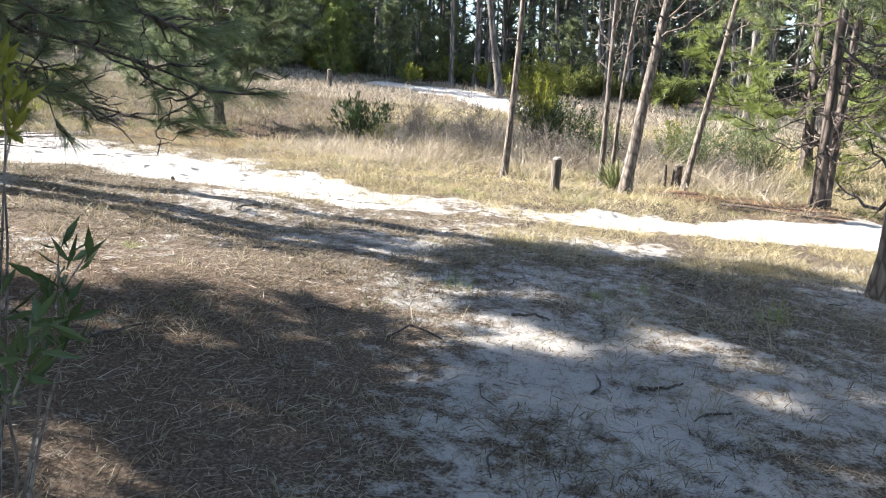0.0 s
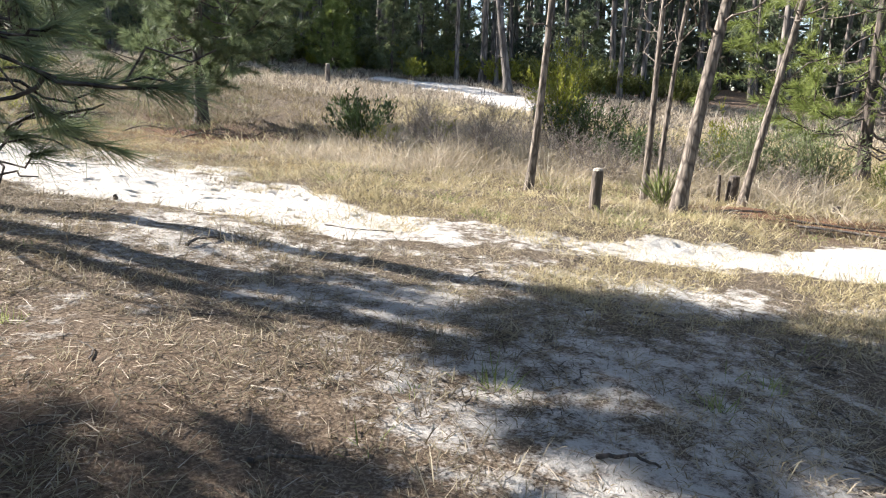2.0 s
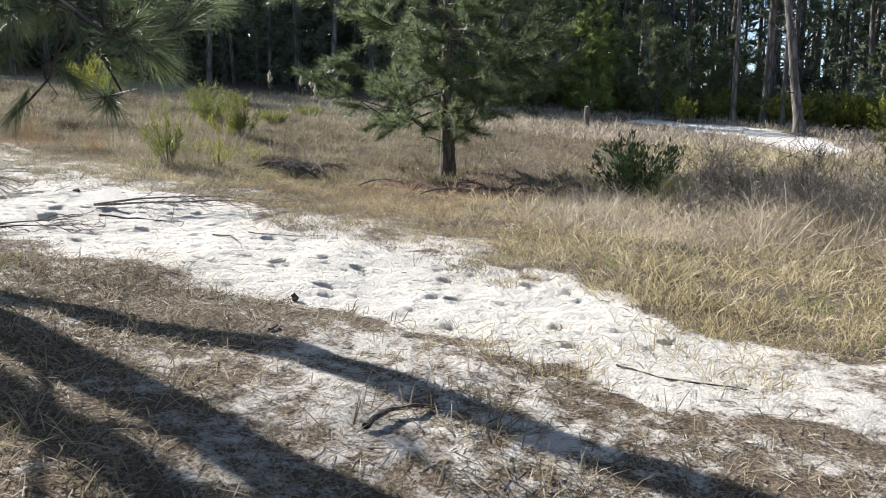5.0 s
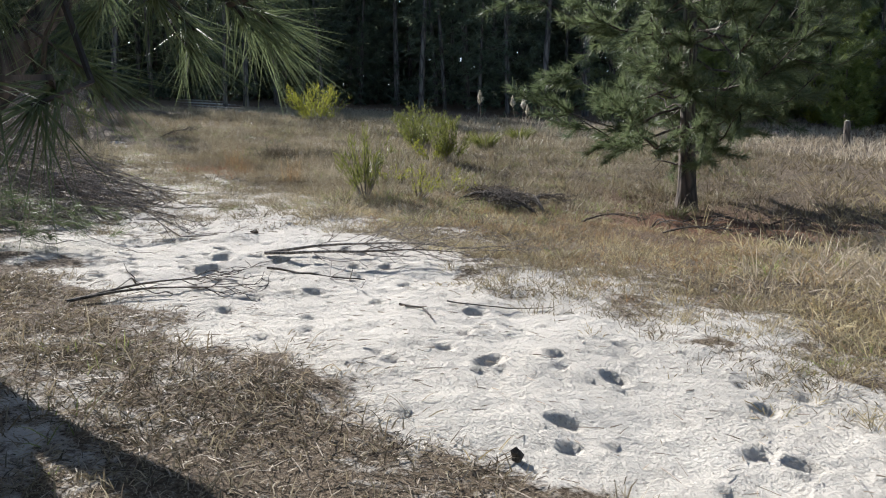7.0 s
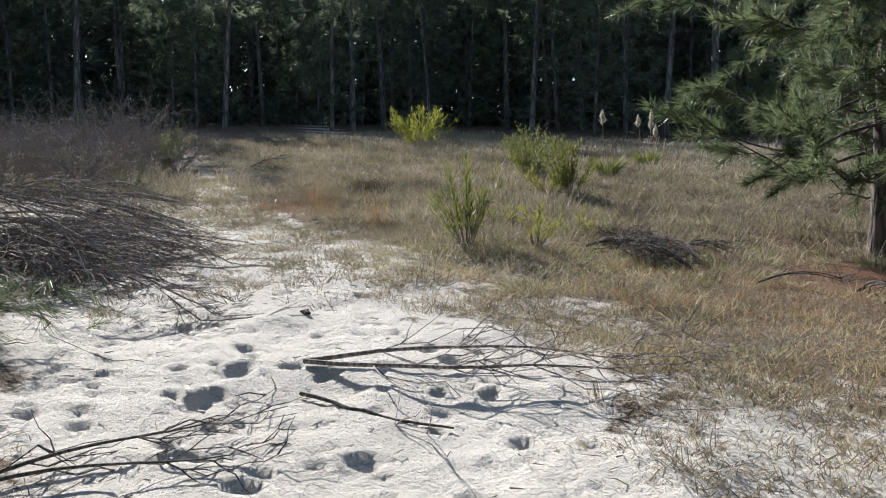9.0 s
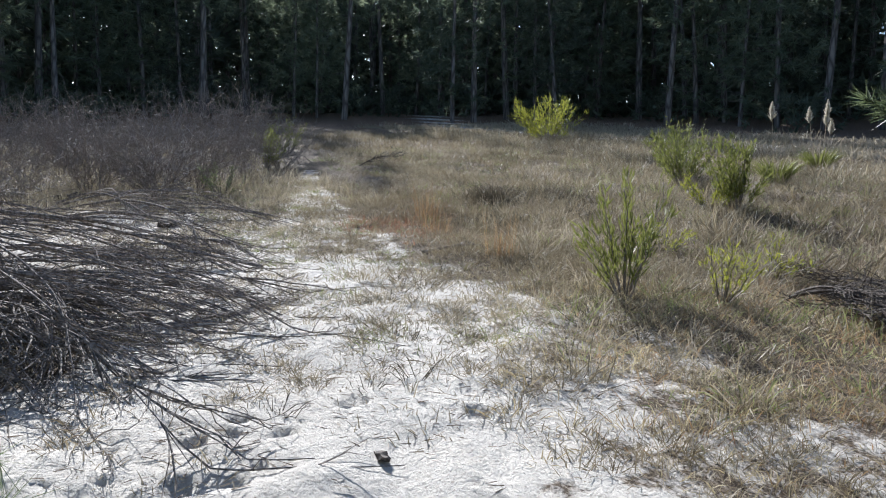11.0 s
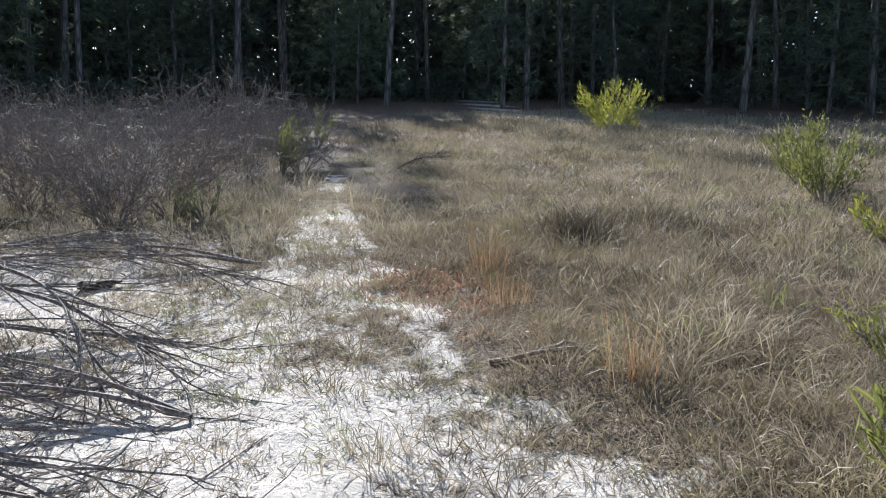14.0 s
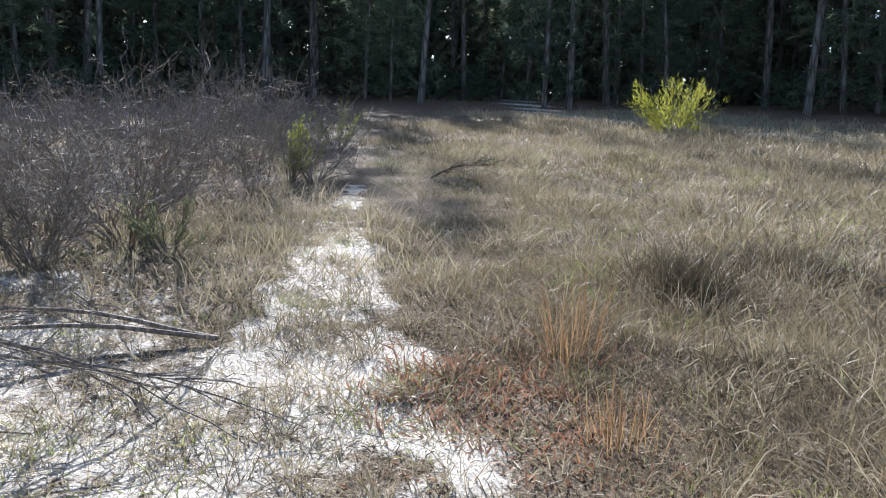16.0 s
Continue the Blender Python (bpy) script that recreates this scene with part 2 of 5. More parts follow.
def bare(x, y):
    """How bare the sand is, 0 to 1."""
    d = along(x, y, TRACK) + 0.55 * (lattice(x, y, 0.8, 3) - 0.5) + 0.4 * (lattice(x, y, 0.25, 5) - 0.5)
    s = 1 - smooth(0.7, 1.25, d)
    far = 1 - smooth(0.6, 1.2, along(x, y, FAR_TRACK) + 0.5 * (lattice(x, y, 1.4, 8) - 0.5))
    far = np.maximum(far, 0.9 * (1 - smooth(0.5, 1.2, along(x, y, WOOD_TRACK) + 0.6 * (lattice(x, y, 1.2, 9) - 0.5))))
    near_side = smooth(12.6, 11.6, y) * smooth(-7.5, -5.5, x) * smooth(7, 4, x)
    patch = near_side * np.clip(-0.19 + 0.17 * smooth(9.2, 10.3, y) + 0.95 * (lattice(x, y, 1.3, 11) * 0.55 + lattice(x, y, 0.45, 12) * 0.45) + 0.04 * smooth(0.2, 1.6, x), 0, 0.56)
    thin = 1 - smooth(-12.5, -9.0, x)
    start = smooth(-0.5, 0.7, x) * smooth(9.6, 8.4, y) * smooth(7.5, 4.5, x + 3.0 * (lattice(x, y, 1.6, 23) - 0.5))
    patch = np.maximum(patch, start * np.clip(0.22 + 0.75 * (lattice(x, y, 1.1, 11) * 0.5 + lattice(x, y, 0.4, 12) * 0.5), 0, 0.66))
    open_sand = np.exp(-((x + 0.9) / 1.5) ** 2 - ((y - 10.3) / 0.9) ** 2)
    patch = np.maximum(patch, open_sand * np.clip(0.2 + 0.7 * lattice(x, y, 0.5, 10), 0, 0.7))
    patch = patch * (1 - 0.6 * np.exp(-((x + 3.6) / 1.1) ** 2 - ((y - 9.9) / 0.7) ** 2)) * (1 - 0.45 * np.exp(-((x + 1.2) / 1.2) ** 2 - ((y - 8.2) / 0.8) ** 2))
    s = s * (1 - thin * (0.98 - 0.75 * lattice(x, y, 0.55, 13) - 0.5 * lattice(x, y, 0.2, 24)).clip(0, 0.9))
    s = s * (1 - np.exp(-((x + 0.1) / 1.5) ** 2) * (1.35 - 1.1 * lattice(x, y, 0.35, 18)).clip(0, 0.58))
    verge = 0.74 * smooth(2.4, 0.2, edge_north(x, y)) * smooth(-0.6, -0.1, edge_north(x, y)) * smooth(-1.5, -4.5, x) * smooth(-12.0, -9.6, x) * (0.5 + 0.8 * lattice(x, y, 0.4, 14))
    west = np.exp(-(((x + 12.8) / 4.6) ** 2 + ((y - 13.6) / 1.7) ** 2) ** 2) * (0.45 + 0.5 * lattice(x, y, 0.6, 21))
    return np.clip(np.maximum.reduce([s, far, patch, west, verge]), 0, 1)


def meadow(x, y):
    """1 on the grassland north of the track."""
    return smooth(-0.25, 0.5, edge_north(x, y))


def edge_north(x, y):
    """Metres north of the northern edge of the track."""
    y = y + (0.25 + 0.7 * smooth(-9, -11, x)) * (lattice(x, y, 1.7, 19) - 0.5) + 0.7 * (lattice(x, y, 0.7, 16) - 0.5) + 0.4 * (lattice(x, y, 0.22, 17) - 0.5)
    return y - np.interp(x, [-30, -19, -16, -13.5, -11, -8.5, -6, -3.5, -1.3, 0.4, 2.6, 5, 14], [20.5, 17.0, 16.4, 15.9, 15.4, 14.7, 14.1, 14.0, 13.15, 13.0, 13.7, 15.2, 20.4])


def rough_land(x, y):
    return land(x, y) + 0.07 * (lattice(x, y, 1.6, 31) - 0.5) + 0.035 * (lattice(x, y, 0.5, 32) - 0.5) + 0.10 * meadow(x, y) * (lattice(x, y, 0.9, 33) - 0.3)


def z_at(x, y):
    return float(rough_land(np.array(float(x)), np.array(float(y))))


def link_mesh(name, verts, tris, mats, parent=None, label="", smooth_faces=False, mat_ids=None):
    verts, tris = np.asarray(verts, np.float32), np.asarray(tris, np.int32)
    me = bpy.data.meshes.new(name)
    me.vertices.add(len(verts))
    me.vertices.foreach_set("co", verts.ravel())
    me.loops.add(tris.size)
    me.loops.foreach_set("vertex_index", tris.ravel())
    me.polygons.add(len(tris))
    k = tris.shape[1]
    me.polygons.foreach_set("loop_start", np.arange(0, tris.size, k, dtype=np.int32))
    for m in mats if isinstance(mats, (list, tuple)) else [mats]:
        me.materials.append(m)
    if mat_ids is not None:
        me.polygons.foreach_set("material_index", np.asarray(mat_ids, np.int32))
    me.polygons.foreach_set("use_smooth", np.full(len(tris), smooth_faces))
    me.update(calc_edges=True)
    ob = new(name, me)
    if parent:
        ob.parent = parent
    if label:
        ob["label"] = label
    return ob


class Geo:
    """Collects pieces of one mesh."""

    def __init__(self):
        self.v, self.f, self.n = [], [], 0

    def add(self, verts, tris):
        self.v.append(np.asarray(verts, float).reshape(-1, 3))
        self.f.append(np.asarray(tris, int).reshape(-1, 3) + self.n)
        self.n += len(self.v[-1])

    def tube(self, pts, radii, sides=6, wobble=0.0):
        pts = np.asarray(pts, float)
        radii = np.broadcast_to(np.asarray(radii, float), (len(pts),))
        d = np.gradient(pts, axis=0)
        d /= np.linalg.norm(d, axis=1, keepdims=True) + 1e-9
        ref = np.where(np.abs(d[:, 2:3]) > 0.9, [[1.0, 0, 0]], [[0, 0, 1.0]])
        a = np.cross(d, ref)
        a /= np.linalg.norm(a, axis=1, keepdims=True) + 1e-9
        b = np.cross(d, a)
        t = np.arange(sides) / sides * 2 * np.pi
        r = radii[:, None] * (1 + wobble * (rng.random((len(pts), sides)) - 0.5))
        ring = pts[:, None] + r[..., None] * (np.cos(t)[None, :, None] * a[:, None] + np.sin(t)[None, :, None] * b[:, None])
        i, j = np.meshgrid(np.arange(len(pts) - 1), np.arange(sides), indexing="ij")
        p, q = (i * sides + j).ravel(), (i * sides + (j + 1) % sides).ravel()
        faces = np.concatenate([np.stack([p, q, q + sides], 1), np.stack([p, q + sides, p + sides], 1)])
        top = len(pts) * sides
        end = np.stack([np.arange(sides) + top - sides, (np.arange(sides) + 1) % sides + top - sides, np.full(sides, top)], 1)
        self.add(np.concatenate([ring.reshape(-1, 3), pts[-1:] + d[-1:] * radii[-1] * 0.3]), np.concatenate([faces, end]))

    def link(self, name, mats, parent=None, label="", smooth_faces=False):
        return link_mesh(name, np.concatenate(self.v), np.concatenate(self.f), mats, parent, label, smooth_faces)


def unit(v):
    v = np.asarray(v, float)
    return v / (np.linalg.norm(v, axis=-1, keepdims=True) + 1e-9)


def bend(a, b, sag=0.0, n=6, wander=0.05):
    """A crooked line from a to b, that sags or (below 0) arches."""
    a, b = np.asarray(a, float), np.asarray(b, float)
    t = np.linspace(0, 1, n)[:, None]
    p = a + (b - a) * t
    p[:, 2] -= sag * np.sin(np.pi * t[:, 0])
    w = rng.normal(0, 1, (n, 3)) * wander * np.linalg.norm(b - a)
    return p + w * np.sin(np.pi * t) ** 0.5


def spikes(geo, base, way, length, width, droop=0.0):
    """Thin bent blades: one from each base point."""
    base, way = np.asarray(base, float), unit(way)
    n = len(base)
    length, width = np.broadcast_to(length, (n,))[:, None], np.broadcast_to(width, (n,))[:, None]
    side = unit(np.cross(way, rng.normal(0, 1, (n, 3)))) * width / 2
    mid = base + way * length * 0.55
    tip = base + way * length
    tip[:, 2:] -= droop * length
    mid[:, 2:] -= droop * length * 0.25
    v = np.stack([base - side, base + side, mid - side * 0.8, mid + side * 0.8, tip], 1).reshape(-1, 3)
    k = np.arange(n)[:, None] * 5
    f = np.concatenate([k + [0, 1, 3], k + [0, 3, 2], k + [2, 3, 4]])
    geo.add(v, f)


def slivers(geo, base, way, length, width):
    """Needles: one thin triangle each."""
    n = len(base)
    way = unit(way)
    length, width = np.broadcast_to(length, (n,))[:, None], np.broadcast_to(width, (n,))[:, None]
    side = unit(np.cross(way, rng.normal(0, 1, (n, 3)))) * width / 2
    v = np.stack([base - side, base + side, base + way * length], 1).reshape(-1, 3)
    geo.add(v, np.arange(3 * n).reshape(-1, 3))


def leaves(geo, base, way, length, width):
    """Lance-shaped leaves, folded a little along the middle."""
    n = len(base)
    way = unit(way)
    length, width = np.broadcast_to(length, (n,))[:, None], np.broadcast_to(width, (n,))[:, None]
    side = unit(np.cross(way, rng.normal(0, 1, (n, 3))))
    up = np.cross(side, way)
    mid = base + way * length * 0.45
    v = np.stack([base, mid - side * width / 2 + up * width * 0.2, base + way * length, mid + side * width / 2 + up * width * 0.2], 1).reshape(-1, 3)
    k = np.arange(n)[:, None] * 4
    geo.add(v, np.concatenate([k + [0, 1, 2], k + [0, 2, 3]]))


def tufts(geo, where, way, count, length, width, spread, droop=0.1):
    """Brushes of needles round the ends of shoots."""
    where, way = np.repeat(where, count, 0), np.repeat(unit(way), count, 0)
    n = len(where)
    d = unit(way + rng.normal(0, spread, (n, 3)) - np.array([0, 0, droop]))
    start = where - way * (rng.random((n, 1)) * 0.55 * length)
    slivers(geo, start, d, length * (0.7 + 0.5 * rng.random(n)), width)


def empty(name, x, y, z):
    ob = new(name)
    ob.location = (x, y, z)
    ob.empty_display_size = 0.2
    return ob

# ---- the ground: one sheet to the horizon ----
def graded(dense_a, dense_b, step, fair_a, fair_b, fair_step, far, growth=1.16):
    lines = list(np.arange(dense_a, dense_b, step))
    lines += list(np.arange(dense_b, fair_b, fair_step))
    lines = list(np.arange(dense_a, fair_a, -fair_step))[:0:-1] + lines
    s, lo, hi = fair_step, lines[0], lines[-1]
    while hi < far:
        s *= growth
        hi += s
        lo -= s
        lines = [lo] + lines + [hi]
    return np.array(lines)


def build_ground():
    gx = graded(-13.5, 3.0, 0.026, -21, 7, 0.14, 900)
    gy = graded(10.8, 15.8, 0.026, 3, 24, 0.14, 900)
    X, Y = np.meshgrid(gx, gy, indexing="ij")
    Z = rough_land(X, Y)
    S = bare(X, Y)
    # trodden sand: soft hollows with raised rims
    Z += S * (0.03 * (lattice(X, Y, 0.34, 41) - 0.5) + 0.024 * (lattice(X, Y, 0.15, 42) - 0.5) + 0.014 * (lattice(X, Y, 0.09, 43) - 0.5))
    deep = [(-6.36, 12.96, 0.1), (-7.55, 12.93, 0.12), (-7.27, 12.6, 0.125), (-5.89, 13.09, 0.08), (-5.26, 13.36, 0.09), (-4.6, 12.74, 0.1), (-4.08, 13.05, 0.08), (-7.9, 13.1, 0.09), (-8.6, 13.0, 0.08)]
    prints = list(deep)
    r = np.random.default_rng(5)
    px, py = r.uniform(-13, 2.5, 4200), r.uniform(11.2, 15.6, 4200)
    pr = np.where(np.arange(4200) < 1200, 0.03 + 0.055 * r.random(4200) ** 2, r.uniform(0.016, 0.034, 4200))
    trodden = bare(px, py) > np.where(np.arange(4200) < 1200, 0.8, 0.6)
    trodden &= (px > -9.2) | (np.arange(4200) >= 1200)
    prints += list(zip(px[trodden], py[trodden], pr[trodden]))
    for px, py, pr in prints:
        pr *= 0.7
        i0, i1 = np.searchsorted(gx, [px - 3 * pr, px + 3 * pr])
        j0, j1 = np.searchsorted(gy, [py - 3 * pr, py + 3 * pr])
        a = r.uniform(0, np.pi)
        dx, dy = X[i0:i1, j0:j1] - px, Y[i0:i1, j0:j1] - py
        e = np.hypot((dx * np.cos(a) + dy * np.sin(a)) / 1.35, -dx * np.sin(a) + dy * np.cos(a)) / pr + 0.7 * (lattice(X[i0:i1, j0:j1], Y[i0:i1, j0:j1], 0.09, 44) - 0.5)
        Z[i0:i1, j0:j1] += pr * (-0.56 * min(1.0, 0.07 / pr) * (1 - smooth(0.6, 1.02, e)) + 0.12 * np.exp(-((e - 1.25) / 0.28) ** 2))
    nx, ny = X.shape
    i, j = np.meshgrid(np.arange(nx - 1), np.arange(ny - 1), indexing="ij")
    k = (i * ny + j).ravel()
    quads = np.stack([k, k + ny, k + ny + 1, k + 1], 1)
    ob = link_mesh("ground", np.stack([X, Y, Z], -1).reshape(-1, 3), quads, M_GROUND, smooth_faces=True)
    N = np.maximum.reduce([np.exp(-(((X + 7.3) / 3.0) ** 2 + ((Y - 20.7) / 2.1) ** 2)), np.exp(-(((X - 3.4) / 2.4) ** 2 + ((Y - 16.0) / 0.9) ** 2)),
                           0.5 * np.exp(-(((X + 2.6) / 2.6) ** 2 + ((Y - 6.9) / 2.0) ** 2)), 0.12 * np.exp(-(((X + 6.2) / 1.8) ** 2 + ((Y - 11.4) / 0.9) ** 2)),
                           smooth(34, 44, np.hypot(X + 4, Y - 8)) * 0.3])
    # sand greyed under the pines: leaf mould, and their shade deepened in the colour
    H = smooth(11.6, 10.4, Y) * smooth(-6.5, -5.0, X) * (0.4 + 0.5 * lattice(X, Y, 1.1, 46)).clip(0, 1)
    for name, values in (("bare_sand", S), ("needle_litter", N), ("humus_shade", H)):
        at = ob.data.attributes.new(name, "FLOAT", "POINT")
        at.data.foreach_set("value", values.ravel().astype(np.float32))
    tagged(ob, "pale sandy ground with dry needle and straw litter", "ground", kind="structure")


build_ground()


# ---- grass ----
def scatter(n, box, keep, seed):
    r = np.random.default_rng(seed)
    x, y = r.uniform(box[0], box[1], n), r.uniform(box[2], box[3], n)
    k = r.random(n) < keep(x, y)
    return x[k], y[k]


def grass(name, x, y, blades, height, lean, width, mat, label, category="grass", size=0.05, droop=0.25, kind="stuff", shorter=False):
    """Clumps of blades at the points given."""
    n = len(x)
    hs = height[0] + (height[1] - height[0]) * rng.random(n) ** 1.5
    hs = hs * (0.55 + 0.9 * lattice(x, y, 0.75, 26))
    if shorter:
        hs = hs * np.where((x < -4) & (x > -11.5), 0.55, 1.0)
        hs = hs * (0.4 + 0.6 * smooth(0.0, np.where((x > -4) | (x < -11), 1.0, 3.2), edge_north(x, y) + 1.2 * (lattice(x, y, 0.7, 15) - 0.5)))
    bx, by, bh = (np.repeat(a, blades) for a in (x, y, hs))
    m = len(bx)
    off = rng.normal(0, size, (m, 2))
    px, py = bx + off[:, 0], by + off[:, 1]
    base = np.stack([px, py, rough_land(px, py) - 0.012], 1)
    way = np.stack([off[:, 0] / size * lean + rng.normal(0, lean, m), off[:, 1] / size * lean + rng.normal(0, lean, m), np.ones(m)], 1)
    g = Geo()
    spikes(g, base, way, bh * (0.55 + 0.6 * rng.random(m)), width * (0.7 + 0.6 * rng.random(m)), droop)
    ob = g.link(name, mat)
    return tagged(ob, label, category, kind=kind)


def near_keep(x, y):
    return smooth(12.4, 11.6, y) * np.clip(1.25 - 1.25 * bare(x, y), 0.06, 1) * (0.35 + 0.65 * lattice(x, y, 0.9, 51))


needle_bed = lambda x, y: np.exp(-(((x + 2.6) / 2.6) ** 2 + ((y - 6.9) / 2.0) ** 2)) + np.exp(-(((x + 6.2) / 1.8) ** 2 + ((y - 11.4) / 0.9) ** 2))
x, y = scatter(22000, (-7.5, 7.5, 3.6, 12.5), lambda x, y: near_keep(x, y) * np.clip(1 - 0.8 * needle_bed(x, y), 0, 1), 101)
grass("straw_grass", x, y, 5, (0.03, 0.16), 0.75, 0.0055, M_STRAW, "short dry straw-coloured grass lying on the sand", size=0.05)
x, y = scatter(9000, (-7.5, 7.5, 3.6, 12.5), lambda x, y: near_keep(x, y) * np.clip(1 - 0.6 * needle_bed(x, y), 0, 1), 102)
grass("grey_grass", x, y, 7, (0.06, 0.2), 0.5, 0.005, M_GREY, "sparse grey-tan dry grass on shaded sand", size=0.045)

# fallen needles and straw lying flat
x, y = scatter(54000, (-8, 7.5, 3.6, 12.6), lambda x, y: near_keep(x, y) + 0.06, 103)
g = Geo()
a = rng.uniform(0, 2 * np.pi, len(x))
spikes(g, np.stack([x, y, rough_land(x, y) + 0.006], 1), np.stack([np.cos(a), np.sin(a), rng.uniform(-0.02, 0.28, len(a))], 1), rng.uniform(0.05, 0.17, len(a)), 0.004, 0.05)
tagged(g.link("fallen_straw", M_LITTER), "fallen pine needles and straw scattered on sand", "litter", kind="stuff")


def gold_keep(x, y):
    return meadow(x, y) * (0.3 + 0.7 * smooth(0, np.where(x > -2.5, 0.5, 1.6), edge_north(x, y))) * smooth(-7.5, -3.5, x) * (0.5 + 0.5 * lattice(x, y, 1.1, 61)) * (1 - 0.9 * np.exp(-(((x + 7.2) / 2.6) ** 2 + ((y - 21.4) / 1.8) ** 2) ** 2)) * np.clip(1.1 - 1.2 * bare(x, y), 0, 1) * (1 - 0.85 * np.exp(-(((x - 3.4) / 2.2) ** 2 + ((y - 15.9) / 0.8) ** 2) ** 2))


x, y = scatter(12500, (-8, 9, 12.8, 18.5), gold_keep, 104)
grass("golden_grass", x, y, 8, (0.07, 0.32), 0.6, 0.0065, M_GOLD, "golden dry meadow grass beside the sandy track", size=0.06, shorter=True)
x, y = scatter(7500, (-8, 12, 18.0, 32), gold_keep, 105)
grass("golden_grass", x, y, 7, (0.2, 0.55), 0.45, 0.012, M_GOLD, "taller golden dry meadow grass", size=0.1)
x, y = scatter(8000, (-22, 20, 30, 47), lambda x, y: 0.8 * np.clip(1.1 - 1.4 * bare(x, y), 0, 1), 106)
grass("golden_grass", x, y, 5, (0.2, 0.55), 0.35, 0.024, M_REED, "pale dry grass on the far rise", size=0.2)
def near_gold(x, y):
    east = smooth(-1.6, 0.2, x) * smooth(10.2, 11.2, y)
    verge = smooth(-4.4, -2.6, x) * smooth(11.6, 12.1, y)
    return np.maximum(east, verge) * (lattice(x, y, 0.7, 66) > 0.3) * np.clip(1.1 - 1.05 * bare(x, y), 0, 1)


x, y = scatter(9500, (-4.5, 6.5, 10.3, 13.9), near_gold, 120)
grass("golden_grass", x, y, 9, (0.05, 0.2), 0.55, 0.0045, M_GOLD, "golden grass between shade and sandy track", size=0.06)
for seed, mat, n, top in ((141, M_REED, 500, 0.42), (142, M_GREEN, 260, 0.32), (143, M_BROWN, 420, 0.3)):
    x, y = scatter(n * 2, (-8, 7, 13.2, 22), lambda x, y: 0.6 * gold_keep(x, y), seed)
    grass("meadow_tussocks", x, y, 30, (0.12, top), 0.55, 0.006, mat, "mixed tussocks in the golden meadow", "tussock", size=0.09, droop=0.35)
for seed, mat in ((161, M_NEEDLE_DRY), (162, M_LITTER), (163, M_GREY), (164, M_REED), (165, M_NEEDLE_DRY)):
    x, y = scatter(1500, (-7.6, -3.6, 10.4, 12.6), lambda x, y: np.clip(1 - 1.3 * bare(x, y), 0, 1) * smooth(12.5, 11.9, y), seed)
    grass("thatch", x, y, 9, (0.04, 0.13), 0.9, 0.0045, mat, "flattened grey-brown thatch beside white sand", size=0.06, droop=0.3)
# low dark and pale tufts and bits on the shaded sand
for seed, mat, n in ((177, M_NEEDLE_DRY, 1500), (178, M_STRAW, 1600), (179, M_GREY, 900)):
    x, y = scatter(n, (-1.6, 4.6, 5.2, 11.2), lambda x, y: 0.25 + 0.75 * (lattice(x, y, 0.5, 68) > 0.5), seed)
    grass("shade_tufts", x, y, 11, (0.03, 0.13), 0.8, 0.0045, mat, "low dry tufts and bits on shaded sand", size=0.06, droop=0.35)
# coarse clumps on the shaded side
x, y = scatter(4200, (-7, 6.5, 4.2, 12.2), lambda x, y: np.clip(near_keep(x, y) * (lattice(x, y, 0.6, 67) > 0.45) + 0.1 * needle_bed(x, y), 0, 1), 121)
grass("dry_clumps", x, y, 12, (0.08, 0.22), 0.7, 0.0055, M_BROWN, "coarse brown dry grass clumps on litter", size=0.07, droop=0.4)
# tall bleached stalks round the shrubs
x, y = scatter(11500, (-6.5, 4.5, 15.8, 25), lambda x, y: smooth(-4.9, -3.0, x + 1.2 * (lattice(x, y, 1.5, 72) - 0.5)) * smooth(15.7, 19.0, y + 0.3 * (1.5 - x) * (x < 1.5) + 2.4 * (lattice(x, y, 1.0, 73) - 0.5)) * (lattice(x, y, 1.3, 71) > 0.3), 107)
grass("dry_stalks", x, y, 7, (0.2, 0.85), 0.48, 0.008, M_REED, "tall bleached dry stalks among the shrubs", "dry stalks", size=0.12, droop=0.3)


def brown_keep(x, y):
    return meadow(x, y) * (0.16 + 0.84 * smooth(0.1, np.where(x < -11, 0.7, 2.4), edge_north(x, y))) * (1 - 0.93 * np.exp(-(((x + 7.3) / 2.4) ** 2 + ((y - 20.6) / 1.7) ** 2) ** 2)) * (1 - smooth(-7.5, -3.5, x)) * (0.45 + 0.55 * lattice(x, y, 0.8, 81)) * np.clip(1.1 - 1.2 * bare(x, y), 0, 1)


x, y = scatter(18000, (-20, -3.5, 13.8, 20), brown_keep, 108)
grass("brown_grass", x, y, 9, (0.06, 0.27), 0.45, 0.0042, M_BROWN, "brown winter grass on the open ground", size=0.06, shorter=True)
x, y = scatter(10000, (-34, -4, 19, 31), brown_keep, 109)
grass("brown_grass", x, y, 5, (0.15, 0.42), 0.45, 0.015, M_BROWN, "brown winter grass towards the forest", size=0.11)
x, y = scatter(4500, (-40, -12, 26, 38), lambda x, y: 0.8 * meadow(x, y), 110)
grass("brown_grass", x, y, 7, (0.2, 0.45), 0.35, 0.022, M_GREY, "grey-brown grass along the forest edge", size=0.2)
x, y = scatter(4200, (-15.8, -10.2, 15.3, 18.8), lambda x, y: meadow(x, y) * smooth(0.0, 0.5, edge_north(x, y)), 137)
grass("brown_grass", x, y, 11, (0.05, 0.25), 0.45, 0.0032, M_BROWN, "brown winter grass where the path narrows", size=0.07, droop=0.25)


def verge_keep(x, y):
    return smooth(-0.5, 0.3, edge_north(x, y)) * smooth(3.0, 1.2, edge_north(x, y)) * (lattice(x, y, 0.45, 83) > 0.35)


